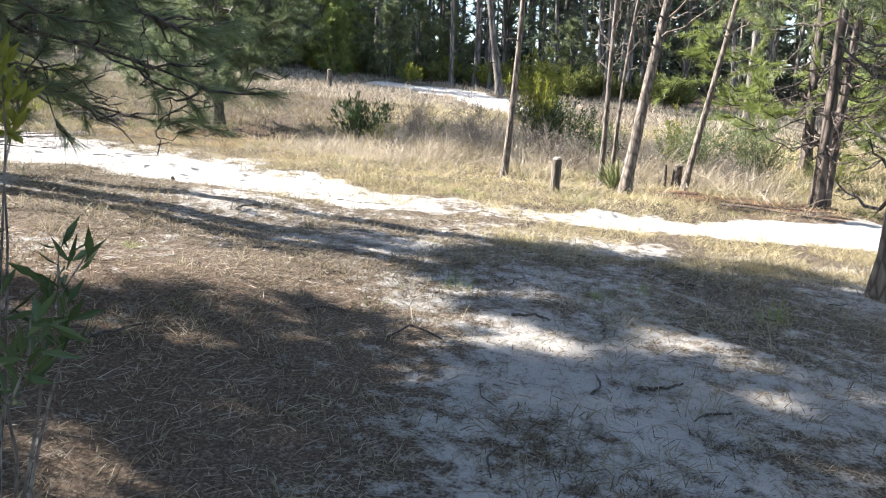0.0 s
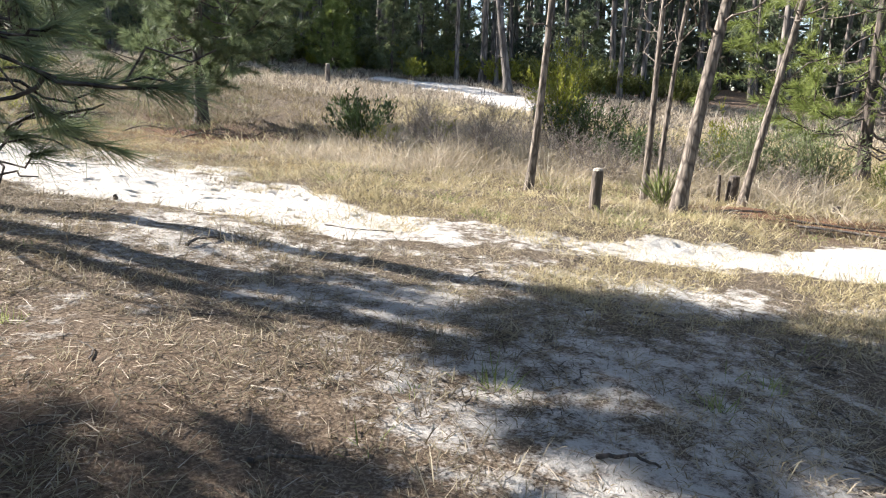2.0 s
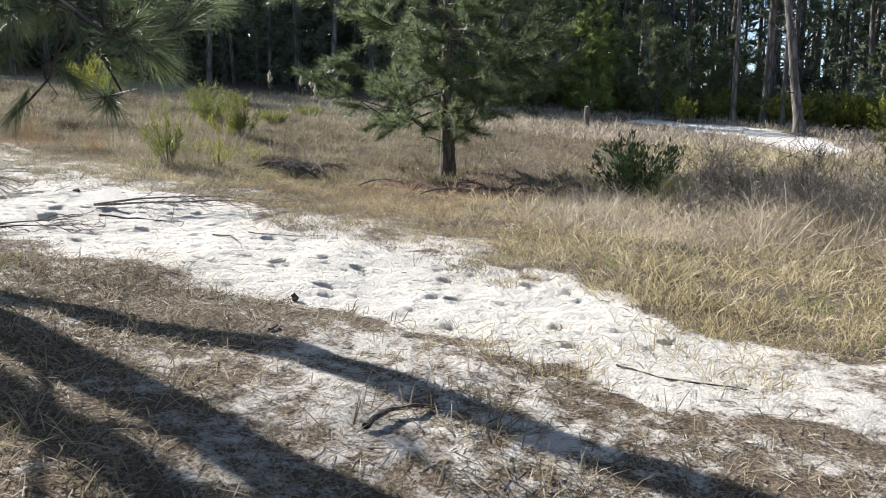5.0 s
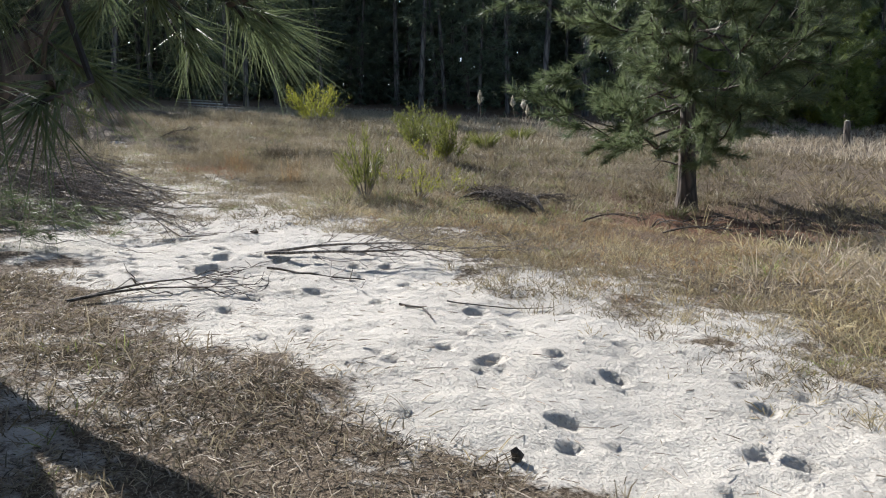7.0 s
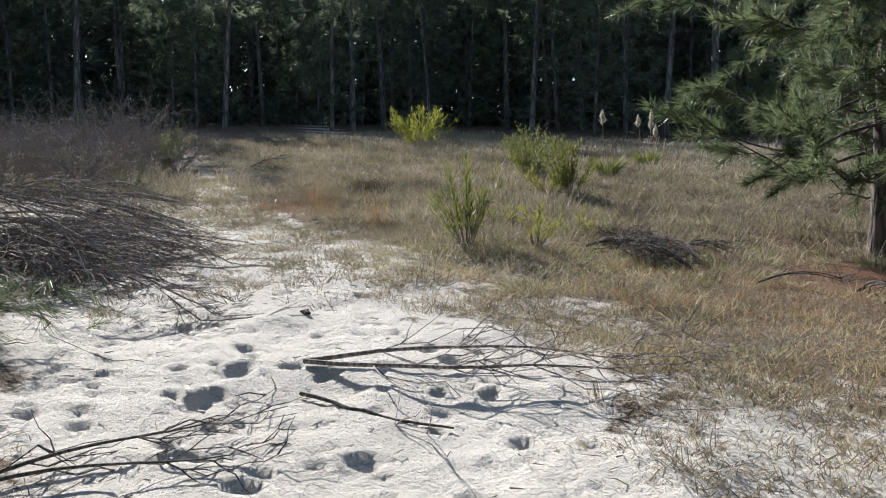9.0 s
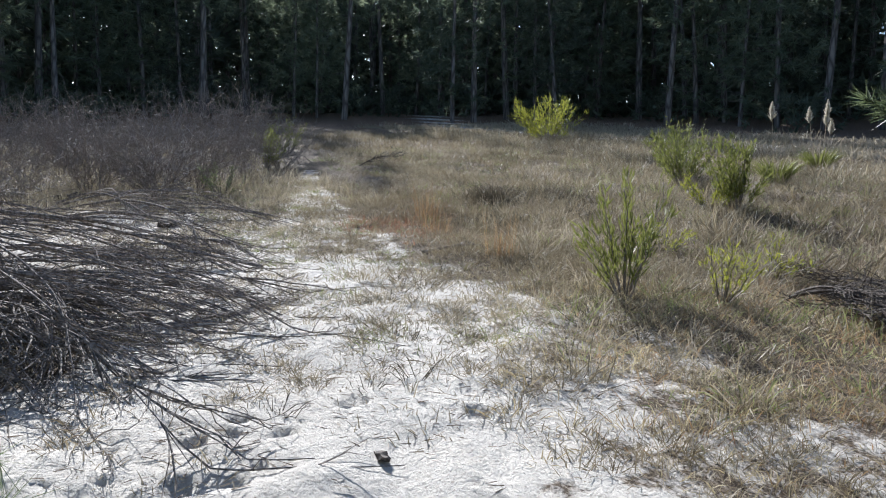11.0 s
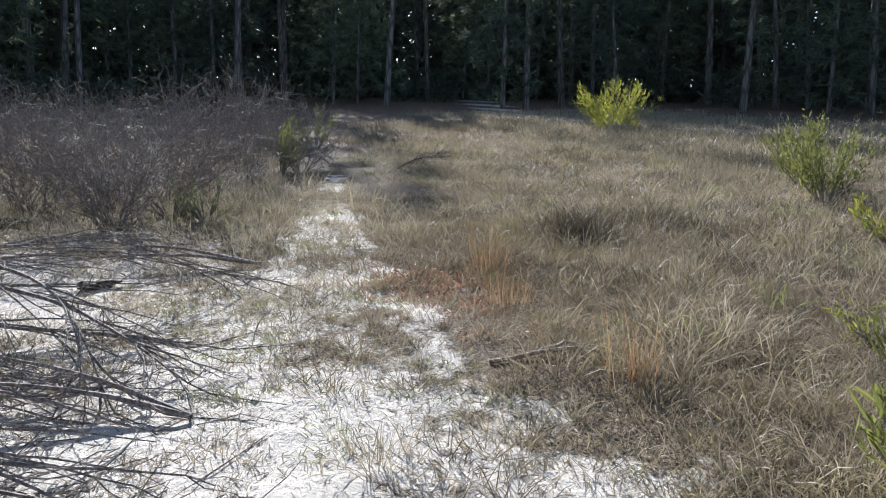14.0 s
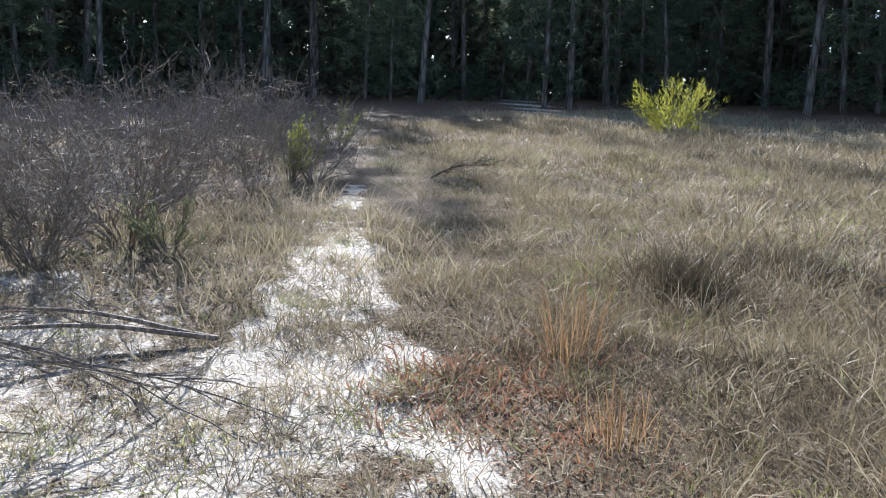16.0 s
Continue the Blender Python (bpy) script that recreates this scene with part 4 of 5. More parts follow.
# ---- shrubs ----
def shrub(name, x, y, height, spread, stems, mat, label, leaf=(0.07, 0.016), per_stem=46, upright=0.8, twig=None, category="shrub", seed=1, low=0.25, short=0.55):
    """Stems that rise from one root, with leaves along them."""
    r = np.random.default_rng(seed)
    root = empty(name, x, y, z_at(x, y) - 0.02)
    gs, gl = Geo(), Geo()
    for i in range(stems):
        az, out = r.uniform(0, 6.28), spread * r.uniform(0.05, 1.0) ** 0.6
        h = height * r.uniform(short, 1.0) * (1 - 0.3 * (out / spread) ** 2)
        tip = np.array([out * np.cos(az), out * np.sin(az), h])
        foot = np.array([0.12 * tip[0], 0.12 * tip[1], 0])
        mid = foot + (tip - foot) * 0.5
        mid[:2] *= 1 + 0.3 * (1 - upright)
        t = np.linspace(0, 1, 7)[:, None]
        line = foot * (1 - t) ** 2 + 2 * mid * t * (1 - t) + tip * t * t + r.normal(0, 0.02, (7, 3)) * t
        gs.tube(line, np.linspace(0.009, 0.0025, 7), 3)
        s = r.uniform(low, 1.0, per_stem)
        p = np.stack([np.interp(s, t[:, 0], line[:, k]) for k in range(3)], 1)
        way = unit(tip - foot) * upright + r.normal(0, 0.45, (per_stem, 3)) + np.array([0, 0, 0.15])
        p += r.normal(0, 0.05 * spread, (per_stem, 3))
        leaves(gl, p, way, leaf[0] * r.uniform(0.6, 1.2, per_stem), leaf[1])
    tagged(gs.link("stemwork", twig or M_TWIG, root), kind="stuff")
    tagged(gl.link("foliage", mat, root), kind="stuff")
    return tagged(root, label, category)


shrub("shrub", -10.15, 16.52, 1.15, 0.46, 15, M_LEAF_OLIVE, "upright olive-green shrub with narrow leaves", (0.11, 0.016), 50, 1.2, seed=41)
shrub("shrub", -9.85, 17.25, 0.6, 0.35, 10, M_LEAF_YELLOW, "small sparse yellow-green shrub in brown grass", (0.07, 0.012), 22, 1.0, seed=42)
shrub("shrub", -13.3, 21.4, 1.25, 0.5, 20, M_LEAF_OLIVE, "tall olive-green shrub with yellow-green base leaves", (0.1, 0.02), 80, 1.0, seed=43)
shrub("shrub", -13.6, 21.2, 0.6, 0.5, 14, M_LEAF_YELLOW, "low bright yellow-green shrub", (0.08, 0.018), 40, 0.8, seed=44)
shrub("shrub", -15.7, 22.8, 1.25, 0.75, 26, M_LEAF_OLIVE, "broad olive-green shrub in the meadow", (0.1, 0.02), 60, 0.9, seed=45)
shrub("shrub", -17.1, 24.0, 1.2, 0.7, 24, M_LEAF_OLIVE, "olive-green shrub near plume grass", (0.1, 0.02), 60, 0.9, seed=46)
shrub("shrub", -28.0, 28.7, 2.3, 1.45, 26, M_LEAF_YELLOW, "bright yellow-green feathery bush before dark forest", (0.2, 0.03), 60, 1.0, seed=47, low=0.25)
shrub("shrub", -3.98, 20.6, 1.25, 0.8, 38, M_LEAF_DARK, "dark green leafy bush in golden grass", (0.13, 0.035), 44, 0.9, seed=48)
shrub("shrub", -3.4, 19.9, 0.55, 0.6, 16, M_LEAF_YELLOW, "low yellow-green bush in golden grass", (0.1, 0.02), 40, 0.9, seed=49)
shrub("shrub", -2.5, 21.6, 0.7, 0.45, 14, M_LEAF_YELLOW, "yellow-green bush among bleached stalks", (0.1, 0.022), 34, 0.9, seed=50)
# one bush in two leaf colours: its sunlit top is painted yellow-green
shrub("shrub", 0.0, 20.9, 2.5, 0.75, 40, M_LEAF_YELLOW, "tall bush, top coloured yellow-green for sunlight", (0.11, 0.03), 70, 0.6, seed=51, low=0.45)
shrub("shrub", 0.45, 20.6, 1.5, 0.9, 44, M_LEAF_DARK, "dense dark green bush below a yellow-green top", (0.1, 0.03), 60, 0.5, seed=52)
shrub("shrub", 1.3, 19.6, 0.95, 0.8, 36, M_LEAF_DARK, "dark brownish bush behind slim trunks", (0.08, 0.024), 50, 0.5, seed=53)
shrub("shrub", 3.3, 19.4, 1.45, 0.9, 46, M_LEAF_SAGE, "sage-green bush with small leaves", (0.09, 0.022), 64, 0.7, seed=54)
shrub("shrub", 4.5, 19.6, 1.35, 1.0, 46, M_LEAF_SAGE, "wide sage-green bush with small leaves", (0.09, 0.022), 60, 0.6, seed=55)
shrub("shrub", 2.9, 19.9, 1.5, 0.5, 20, M_LEAF_YELLOW, "yellow-green bush against sage bush", (0.09, 0.022), 46, 0.8, seed=56)
shrub("shrub", 5.8, 19.3, 0.9, 0.7, 24, M_LEAF_OLIVE, "low olive bush beside pines", (0.09, 0.02), 40, 0.7, seed=57)
shrub("shrub", 1.55, 15.75, 0.5, 0.18, 12, M_GREEN, "narrow green blades at the foot of a leaning tree", (0.3, 0.02), 10, 1.6, seed=58, low=0.0)


shrub("shrub", -0.6, 5.36, 1.28, 0.36, 8, M_LEAF_DARK, "leafy sapling with long narrow leaves by dry litter", (0.13, 0.026), 24, 0.3, seed=59, low=0.62, short=0.82)
# the yellow leaf colour stands in for sun on the sapling's tips
shrub("shrub", -0.7, 5.42, 1.98, 0.2, 5, M_LEAF_YELLOW, "sapling with leaf tips coloured yellow-green for sunlight", (0.09, 0.024), 26, 0.5, seed=60, low=0.88, short=0.92)


shrub("shrub", -10.6, 18.7, 0.4, 0.6, 12, M_LEAF_YELLOW, "low yellow-green plants in brown grass", (0.07, 0.014), 24, 0.8, seed=64)
shrub("shrub", -11.6, 18.3, 0.35, 0.5, 10, M_LEAF_YELLOW, "low patch of yellow-green plants", (0.07, 0.014), 22, 0.8, seed=65)


def plume_grass(x, y, plumes, label, seed):
    r = np.random.default_rng(seed)
    root = empty("plume_grass", x, y, z_at(x, y))
    g = Geo()
    n = 260
    az = r.uniform(0, 6.28, n)
    d = np.stack([np.cos(az), np.sin(az), r.uniform(1.0, 3.0, n)], 1)
    spikes(g, np.stack([0.1 * np.cos(az), 0.1 * np.sin(az), 0 * az], 1), d, r.uniform(0.5, 1.0, n), 0.014, 0.35)
    g.link("leaf_clump", M_LEAF_OLIVE, root)
    for i in range(plumes):
        px, py, h = r.uniform(-0.4, 0.4), r.uniform(-0.3, 0.3), r.uniform(1.1, 1.5)
        gs, gp = Geo(), Geo()
        gs.tube([(0.3 * px, 0.3 * py, 0), (0.8 * px, 0.8 * py, h * 0.6), (px, py, h - 0.05)], [0.007, 0.006, 0.004], 4)
        stalk = gs.link("stalk", M_REED, root)
        m = 420
        s = r.random(m)
        slivers(gp, np.stack([px + 0 * s, py + 0 * s, h - 0.3 + 0.36 * s], 1), np.stack([r.normal(0, 0.4, m), r.normal(0, 0.4, m), np.ones(m)], 1), 0.16 * (1.15 - s), 0.018)
        gp.link("plume", M_PLUME, stalk)
    return tagged(root, label, "plume grass")


plume_grass(-15.43, 24.91, 1, "tall grass with a single cream plume", 61)
plume_grass(-17.0, 28.35, 4, "plume grass clump with four cream plumes", 62)


def brush(x, y, height, spread, stems, mat, label, seed, name="bare_shrub"):
    """A leafless shrub: stems that fork into fine twigs."""
    r = np.random.default_rng(seed)
    root = empty(name, x, y, z_at(x, y) - 0.02)
    g, gt = Geo(), Geo()
    for _ in range(stems):
        az, out = r.uniform(0, 6.28), spread * r.uniform(0.2, 1.0)
        tip = np.array([out * np.cos(az), out * np.sin(az), height * r.uniform(0.5, 1.0)])
        line = bend((0.1 * tip[0], 0.1 * tip[1], 0), tip, -0.06 * r.random(), 8, 0.05)
        g.tube(line, np.linspace(0.008, 0.0025, 8), 4)
        for _ in range(8):
            p = line[r.integers(2, 8)]
            d = unit(unit(tip) + r.normal(0, 0.7, 3))
            q = p + d * r.uniform(0.12, 0.42)
            l2 = bend(p, q, 0, 4, 0.09)
            gt.tube(l2, np.linspace(0.005, 0.002, 4), 3)
            for _ in range(2):
                p2 = l2[r.integers(1, 4)]
                gt.tube(bend(p2, p2 + unit(d + r.normal(0, 0.8, 3)) * r.uniform(0.06, 0.22), 0, 3, 0.05), np.linspace(0.003, 0.0015, 3), 3)
    tagged(g.link("stemwork", mat, root), kind="stuff")
    tagged(gt.link("twigwork", mat, root), kind="stuff")
    return tagged(root, label, "shrub", "leafless brush")


brush(-16.9, 14.05, 0.75, 0.65, 7, M_TWIG_PALE, "sparse dead shrub with bleached curling twigs", 70)
brush(-16.6, 14.0, 1.05, 0.9, 26, M_TWIG, "leafless grey-brown shrub with tangled twigs", 71)
first_brush = brush(-17.8, 13.2, 1.15, 1.1, 24, M_TWIG, "leafless shrub with tangled grey-brown twigs", 72)
grey_brush = brush(-2.2, 19.6, 0.95, 0.9, 22, M_TWIG, "leafless grey brush among bleached stalks", 73)
for bx, by, bs in ((-1.2, 18.6, 0.8), (-0.6, 19.8, 1.0), (0.5, 18.4, 0.8), (-3.2, 21.8, 1.0), (-1.6, 21.4, 1.1), (2.1, 18.5, 0.9), (0.9, 17.6, 0.7), (-2.7, 18.2, 0.6), (1.4, 21.5, 1.2), (3.8, 18.0, 0.7), (-0.1, 23.0, 1.2)):
    copy_thing(grey_brush, Matrix.Translation((bx, by, z_at(bx, by) - 0.02)) @ Matrix.Rotation(bx * 3.7 + by, 4, "Z") @ Matrix.Scale(bs, 4))
k = 0
for bx, by in ((-18.6, 14.7), (-19.6, 12.4), (-20.4, 14.0), (-21.8, 15.6), (-20.2, 16.0), (-22.5, 13.0), (-23.8, 14.8), (-24.8, 17.0), (-22.0, 10.8), (-25.6, 12.2), (-19.0, 10.8), (-27.5, 15.5), (-23.0, 17.2), (-26.8, 9.5), (-29, 13), (-17.4, 14.6), (-18.2, 13.9), (-19.2, 13.4), (-19.4, 15.3), (-20.8, 12.9), (-21.2, 14.8), (-17.2, 12.2), (-18.4, 11.8), (-21.0, 11.8), (-22.6, 15.9), (-23.4, 13.6), (-24.6, 15.8), (-20.9, 16.9), (-25.0, 13.9)):
    k += 1
    copy_thing(first_brush, Matrix.Translation((bx, by, z_at(bx, by) - 0.02)) @ Matrix.Rotation(k * 1.3, 4, "Z") @ Matrix.Diagonal((0.8 + 0.4 * ((k * 0.61) % 1), 0.8 + 0.4 * ((k * 0.61) % 1), 0.45 + 0.95 * ((k * 0.37) % 1), 1)))
shrub("shrub", -21.0, 16.6, 1.0, 0.6, 18, M_LEAF_OLIVE, "dull green shrub among leafless brush", (0.08, 0.02), 36, 0.9, seed=75)
shrub("shrub", -25.5, 18.4, 1.2, 0.6, 18, M_LEAF_OLIVE, "dull green shrub in the forest's shade", (0.08, 0.02), 36, 0.9, seed=76)
shrub("shrub", -16.9, 14.9, 0.6, 0.4, 12, M_LEAF_SAGE, "low grey-green shrub at the foot of brush", (0.07, 0.012), 30, 0.9, seed=77)


# ---- fallen wood ----
def fallen_bough(butt, way, length, twigs, label, seed, spread=0.55, rise=0.25, radius=0.018, mat=None, name="fallen_branch", fine=3, arch=0.1, forks=((0.12, 0.0), (-0.2, 0.0))):
    """A dead bough on the ground: a forked stem and long fine side twigs."""
    r = np.random.default_rng(seed)
    root = empty(name, butt[0], butt[1], z_at(butt[0], butt[1]))

    def down(p, lift):
        q = np.array(p, float)
        q[..., 2] = rough_land(q[..., 0] + butt[0], q[..., 1] + butt[1]) - root.location[2] + lift
        return q

    w = unit(np.array([way[0], way[1], 0.0]))
    s = np.array([-w[1], w[0], 0])
    g, gt = Geo(), Geo()
    lines = []
    for side, bow in forks:
        t = np.linspace(0, 1, 10)
        p = np.outer(t * length * (1 if side > 0 else 0.85), w) + np.outer(side * length * t ** 1.3 + bow * length * np.sin(np.pi * t) + 0.07 * np.sin(5 * t + seed) * t, s)
        lift = 0.015 + radius + arch * np.sin(np.pi * np.clip(t, 0, 0.95)) + rise * 0.25 * t
        p = down(p, lift)
        g.tube(p, radius * (1 - 0.8 * t), 6, 0.15)
        lines.append(p)
    g.link("stem", mat or M_TWIG_DARK, root)
    for i in range(twigs):
        line = lines[r.integers(0, 2)]
        p = line[r.integers(2, 10)]
        d = unit(w * r.uniform(0.5, 1.2) + s * r.normal(0, spread) + np.array([0, 0, r.uniform(-0.25, rise)]))
        q = p + d * length * r.uniform(0.2, 0.55)
        q[2] = max(q[2], down(q, 0.01)[2])
        l2 = bend(p, q, r.uniform(-0.04, 0.04), 6, 0.04)
        gt.tube(l2, np.linspace(min(radius * 0.36, 0.0045), 0.002, 6), 3)
        for _ in range(fine):
            p2 = l2[r.integers(1, 6)]
            q2 = p2 + unit(d + r.normal(0, 0.5, 3)) * length * r.uniform(0.06, 0.2)
            q2[2] = max(q2[2], down(q2, 0.006)[2])
            gt.tube(bend(p2, q2, 0, 4, 0.05), np.linspace(0.004, 0.0014, 4), 3)
    tagged(gt.link("twigwork", mat or M_TWIG_DARK, root), kind="stuff")
    return tagged(root, label, "branch")


fallen_bough((-7.45, 13.25), (0.75, 0.85), 1.75, 24, "dead forked branch with curved stems and fine twigs on sand", 81, radius=0.014, rise=0.2, arch=0.06, mat=M_BOUGH, forks=((0.08, 0.02), (0.02, -0.16)))
fallen_bough((-6.75, 11.5), (-0.1, 1.0), 1.15, 12, "thin dead branch with bare twigs on dry grass", 82, radius=0.011, rise=0.14, arch=0.02)


def fallen_crown(x, y, way, length, boughs, label, seed, fan=0.5, high=0.5):
    """The top of a felled tree: long boughs that fan out, arch and come down at their tips, with sweeping bare twigs."""
    r = np.random.default_rng(seed)
    root = empty("fallen_tree_crown", x, y, z_at(x, y))
    heading = math.atan2(way[1], way[0])

    def settle(p, lift):
        q = np.array(p, float)
        q[..., 2] = rough_land(q[..., 0] + x, q[..., 1] + y) - root.location[2] + lift
        return q

    gt = Geo()
    t = np.linspace(0, 1, 14)
    for i in range(boughs):
        a0, turn = heading + fan * r.uniform(-1, 1), r.uniform(-0.9, 0.9)
        size = length * r.uniform(0.6, 1.05)
        ang = a0 + turn * t
        p = np.concatenate([[[0, 0]], np.cumsum(np.stack([np.cos(ang), np.sin(ang)], 1)[:-1] * size / 13, 0)])
        p = np.column_stack([p + r.normal(0, 0.12, 2), np.zeros(14)])
        top = high * r.uniform(0.15, 1.0)
        lift = 0.02 + top * np.sin(np.pi * np.clip(0.25 + 0.75 * t, 0, 1)) ** 0.9 + 0.03 * np.sin(9 * t + i) * t
        line = settle(p, lift)
        g = Geo()
        thick = r.uniform(0.009, 0.02)
        g.tube(line, thick * (1 - 0.82 * t), 6, 0.15)
        g.link("bough", M_BOUGH, root)
        for _ in range(12):
            f = int(r.integers(2, 13))
            d = unit(line[f + 1] - line[f])
            side = np.array([-d[1], d[0], 0]) * r.choice([-1, 1]) * r.uniform(0.3, 1.3)
            size2 = r.uniform(0.3, 0.95)
            u = np.linspace(0, 1, 8)[:, None]
            q = line[f] + size2 * (d * u + side * u ** 1.6 * 0.7) + np.array([0, 0, 1]) * (r.uniform(-0.1, 0.25) * u - 0.18 * u * u) * size2
            q += r.normal(0, 0.008, (8, 3)) * u
            q[:, 2] = np.maximum(q[:, 2], settle(q, 0.008)[:, 2])
            gt.tube(q, np.linspace(min(0.007, thick * 0.5), 0.0022, 8), 4)
            for _ in range(3):
                m = int(r.integers(2, 7))
                e = q[m] + unit(unit(q[m + 1] - q[m]) + r.normal(0, 0.45, 3)) * r.uniform(0.1, 0.34)
                e[2] = max(e[2], settle(e, 0.006)[2])
                gt.tube(bend(q[m], e, r.uniform(-0.02, 0.02), 4, 0.05), np.linspace(0.0035, 0.0016, 4), 3)
    tagged(gt.link("twigwork", M_BOUGH, root), kind="stuff")
    return tagged(root, label, "fallen crown")


fallen_crown(-11.2, 11.1, (0.3, 1.0), 3.1, 10, "dry felled tree top, long bare boughs fanning over sand", 84, fan=0.55, high=0.8)
fallen_crown(-12.5, 11.9, (0.62, 0.8), 2.7, 9, "bare felled boughs with sweeping grey-brown twigs on sand", 85, fan=0.6, high=0.6)
fallen_crown(-11.6, 12.1, (0.85, 0.65), 1.9, 9, "low tangle of bare felled boughs lying on white sand", 83, fan=0.75, high=0.35)
fallen_crown(-13.9, 12.7, (0.5, 0.85), 2.2, 7, "grey felled boughs with fine upcurved twigs on sand", 90, fan=0.6, high=0.5)
fallen_crown(-11.1, 12.2, (0.6, 0.85), 1.5, 8, "short bare felled boughs spread over white sand", 180, fan=0.9, high=0.3)
green = fallen_bough((-9.75, 11.35), (1.0, 0.6), 1.5, 22, "broken pine branch with fresh dark green needles", 89, spread=0.4, rise=0.3, radius=0.013, mat=M_TWIG, fine=2, arch=0.3)
gn = Geo()
n = 80
u, v = rng.random(n), rng.normal(0, 0.18, n)
hx, hy = 0.15 + 1.25 * u, 0.1 + 0.72 * u + v
hz = rough_land(hx - 9.75, hy + 11.35) - green.location[2] + 0.1 + 0.45 * rng.random(n) * (1 - 0.5 * u)
tufts(gn, np.stack([hx, hy, hz], 1), np.stack([np.ones(n), rng.normal(0.4, 0.4, n), rng.normal(-0.1, 0.3, n)], 1), 40, 0.2, 0.0035, 0.4)
tagged(gn.link("needles", M_NEEDLE, green, "fresh dark green needles"), kind="stuff")
fallen_bough((-14.75, 15.05), (-0.15, -1.0), 2.2, 22, "dead grey branch with broken butt on sand", 86, radius=0.016, rise=0.25, mat=M_TWIG)
fallen_bough((-12.0, 14.2), (-0.6, -1.0), 1.6, 16, "dead grey branch lying on white sand", 87, radius=0.015, rise=0.25, mat=M_TWIG)
fallen_bough((-20.6, 18.5), (0.2, 1.0), 0.9, 24, "crooked dark dead branch standing in grass", 88, spread=0.9, radius=0.012, rise=1.0, arch=0.06)
for sx, sy, a, n in ((-9.9, 18.1, 0.4, 91), (-9.1, 18.6, 1.4, 92), (-9.2, 18.8, 3.0, 93), (-8.6, 18.3, 3.4, 94), (-9.9, 18.5, 5.9, 95), (-10.0, 18.3, 0.1, 191), (-8.7, 18.6, 2.9, 192), (-9.6, 18.7, 5.6, 193), (-9.0, 18.1, 2.4, 194)):
    fallen_bough((sx, sy), (math.cos(a), math.sin(a)), 0.95, 26, "dark dead branch in a brush pile", n, radius=0.017, rise=0.2, arch=0.14)
for sx, sy, a, n in ((-7.9, 18.36, 0.8, 96), (-7.3, 19.1, -0.5, 97), (-6.8, 18.5, 0.2, 98), (-7.6, 20.6, 0.1, 99), (-6.6, 21.2, -0.2, 100)):
    fallen_bough((sx, sy), (math.cos(a), math.sin(a)), 0.9, 7, "reddish dead twigs below the pine", n, radius=0.012, rise=0.3)


def stick(points, radius, label, mat=None, lift=0.0):
    g = Geo()
    x0, y0 = points[0]
    z0 = z_at(x0, y0)
    p = np.array([(x - x0, y - y0, z_at(x, y) - z0 + radius * 0.7 + 0.008 + lift * math.sin(i * 1.6)) for i, (x, y) in enumerate(points)])
    n = 12
    t, tt = np.linspace(0, 1, len(p)), np.linspace(0, 1, n)
    q = np.stack([np.interp(tt, t, p[:, k]) for k in range(3)], 1) + rng.normal(0, radius * 0.35, (n, 3))
    g.tube(q, radius * (1 - 0.5 * tt), 6, 0.2)
    ob = g.link("stick", mat or M_TWIG_DARK)
    ob.location = (x0, y0, z0)
    return tagged(ob, label, "stick")


stick([(-7.14, 13.07), (-6.62, 13.25), (-6.4, 13.42)], 0.01, "dark straight stick lying on white sand")
stick([(-5.66, 13.09), (-5.45, 13.1), (-5.25, 12.98)], 0.008, "short crooked stick on white sand")
stick([(-5.5, 13.35), (-5.2, 13.55), (-5.05, 13.85)], 0.005, "thin crooked twig on white sand")
stick([(-12.12, 15.76), (-12.0, 16.2), (-11.88, 16.55), (-11.82, 16.95)], 0.014, "long pale stick lying in brown grass", M_TWIG, 0.05)
stick([(-12.1, 16.05), (-12.05, 16.2), (-11.95, 16.4)], 0.012, "short pale forked end of a stick in grass", M_TWIG, 0.06)
stick([(-2.43, 10.76), (-2.42, 10.93), (-2.31, 11.11)], 0.014, "curved dark dead stick on litter", lift=0.02)
stick([(-1.85, 12.24), (-1.6, 12.2), (-1.2, 12.3)], 0.006, "thin twig at the edge of sand")
stick([(-0.66, 7.99), (-0.55, 8.02), (-0.42, 8.12)], 0.01, "bent dead twig on dry grass", lift=0.03)
stick([(-0.07, 7.75), (0.05, 7.9), (0.25, 7.86)], 0.01, "arched dead twig on dry grass", lift=0.05)
stick([(0.6, 8.5), (0.75, 8.55), (0.85, 8.5)], 0.01, "short dark stick on shaded sand", lift=0.01)
stick([(1.35, 7.5), (1.5, 7.55), (1.6, 7.65)], 0.01, "short dark stick on shaded sand")
stick([(2.3, 15.85), (3.4, 15.7), (4.7, 15.5)], 0.022, "long dark fallen branch on needle litter", lift=0.01)
stick([(3.1, 15.35), (4.0, 15.3), (5.2, 15.6)], 0.018, "grey fallen branch on needle litter below pines", M_TWIG)
stick([(1.9, 15.6), (2.4, 16.0), (2.9, 16.1)], 0.012, "thin grey stick beside the leaning tree", M_TWIG)
stick([(-1.6, 6.6), (-1.4, 6.9), (-1.3, 7.3)], 0.012, "bent dead stick in shaded litter", lift=0.03)
r = np.random.default_rng(55)
for _ in range(46):
    px, py, a, l = r.uniform(-4.5, 4), r.uniform(5.5, 12), r.uniform(0, 6.28), r.uniform(0.1, 0.35)
    stick([(px, py), (px + l * 0.5 * math.cos(a), py + l * 0.5 * math.sin(a)), (px + l * math.cos(a + 0.3), py + l * math.sin(a + 0.3))], r.uniform(0.004, 0.008), "small dead twig lying on litter")


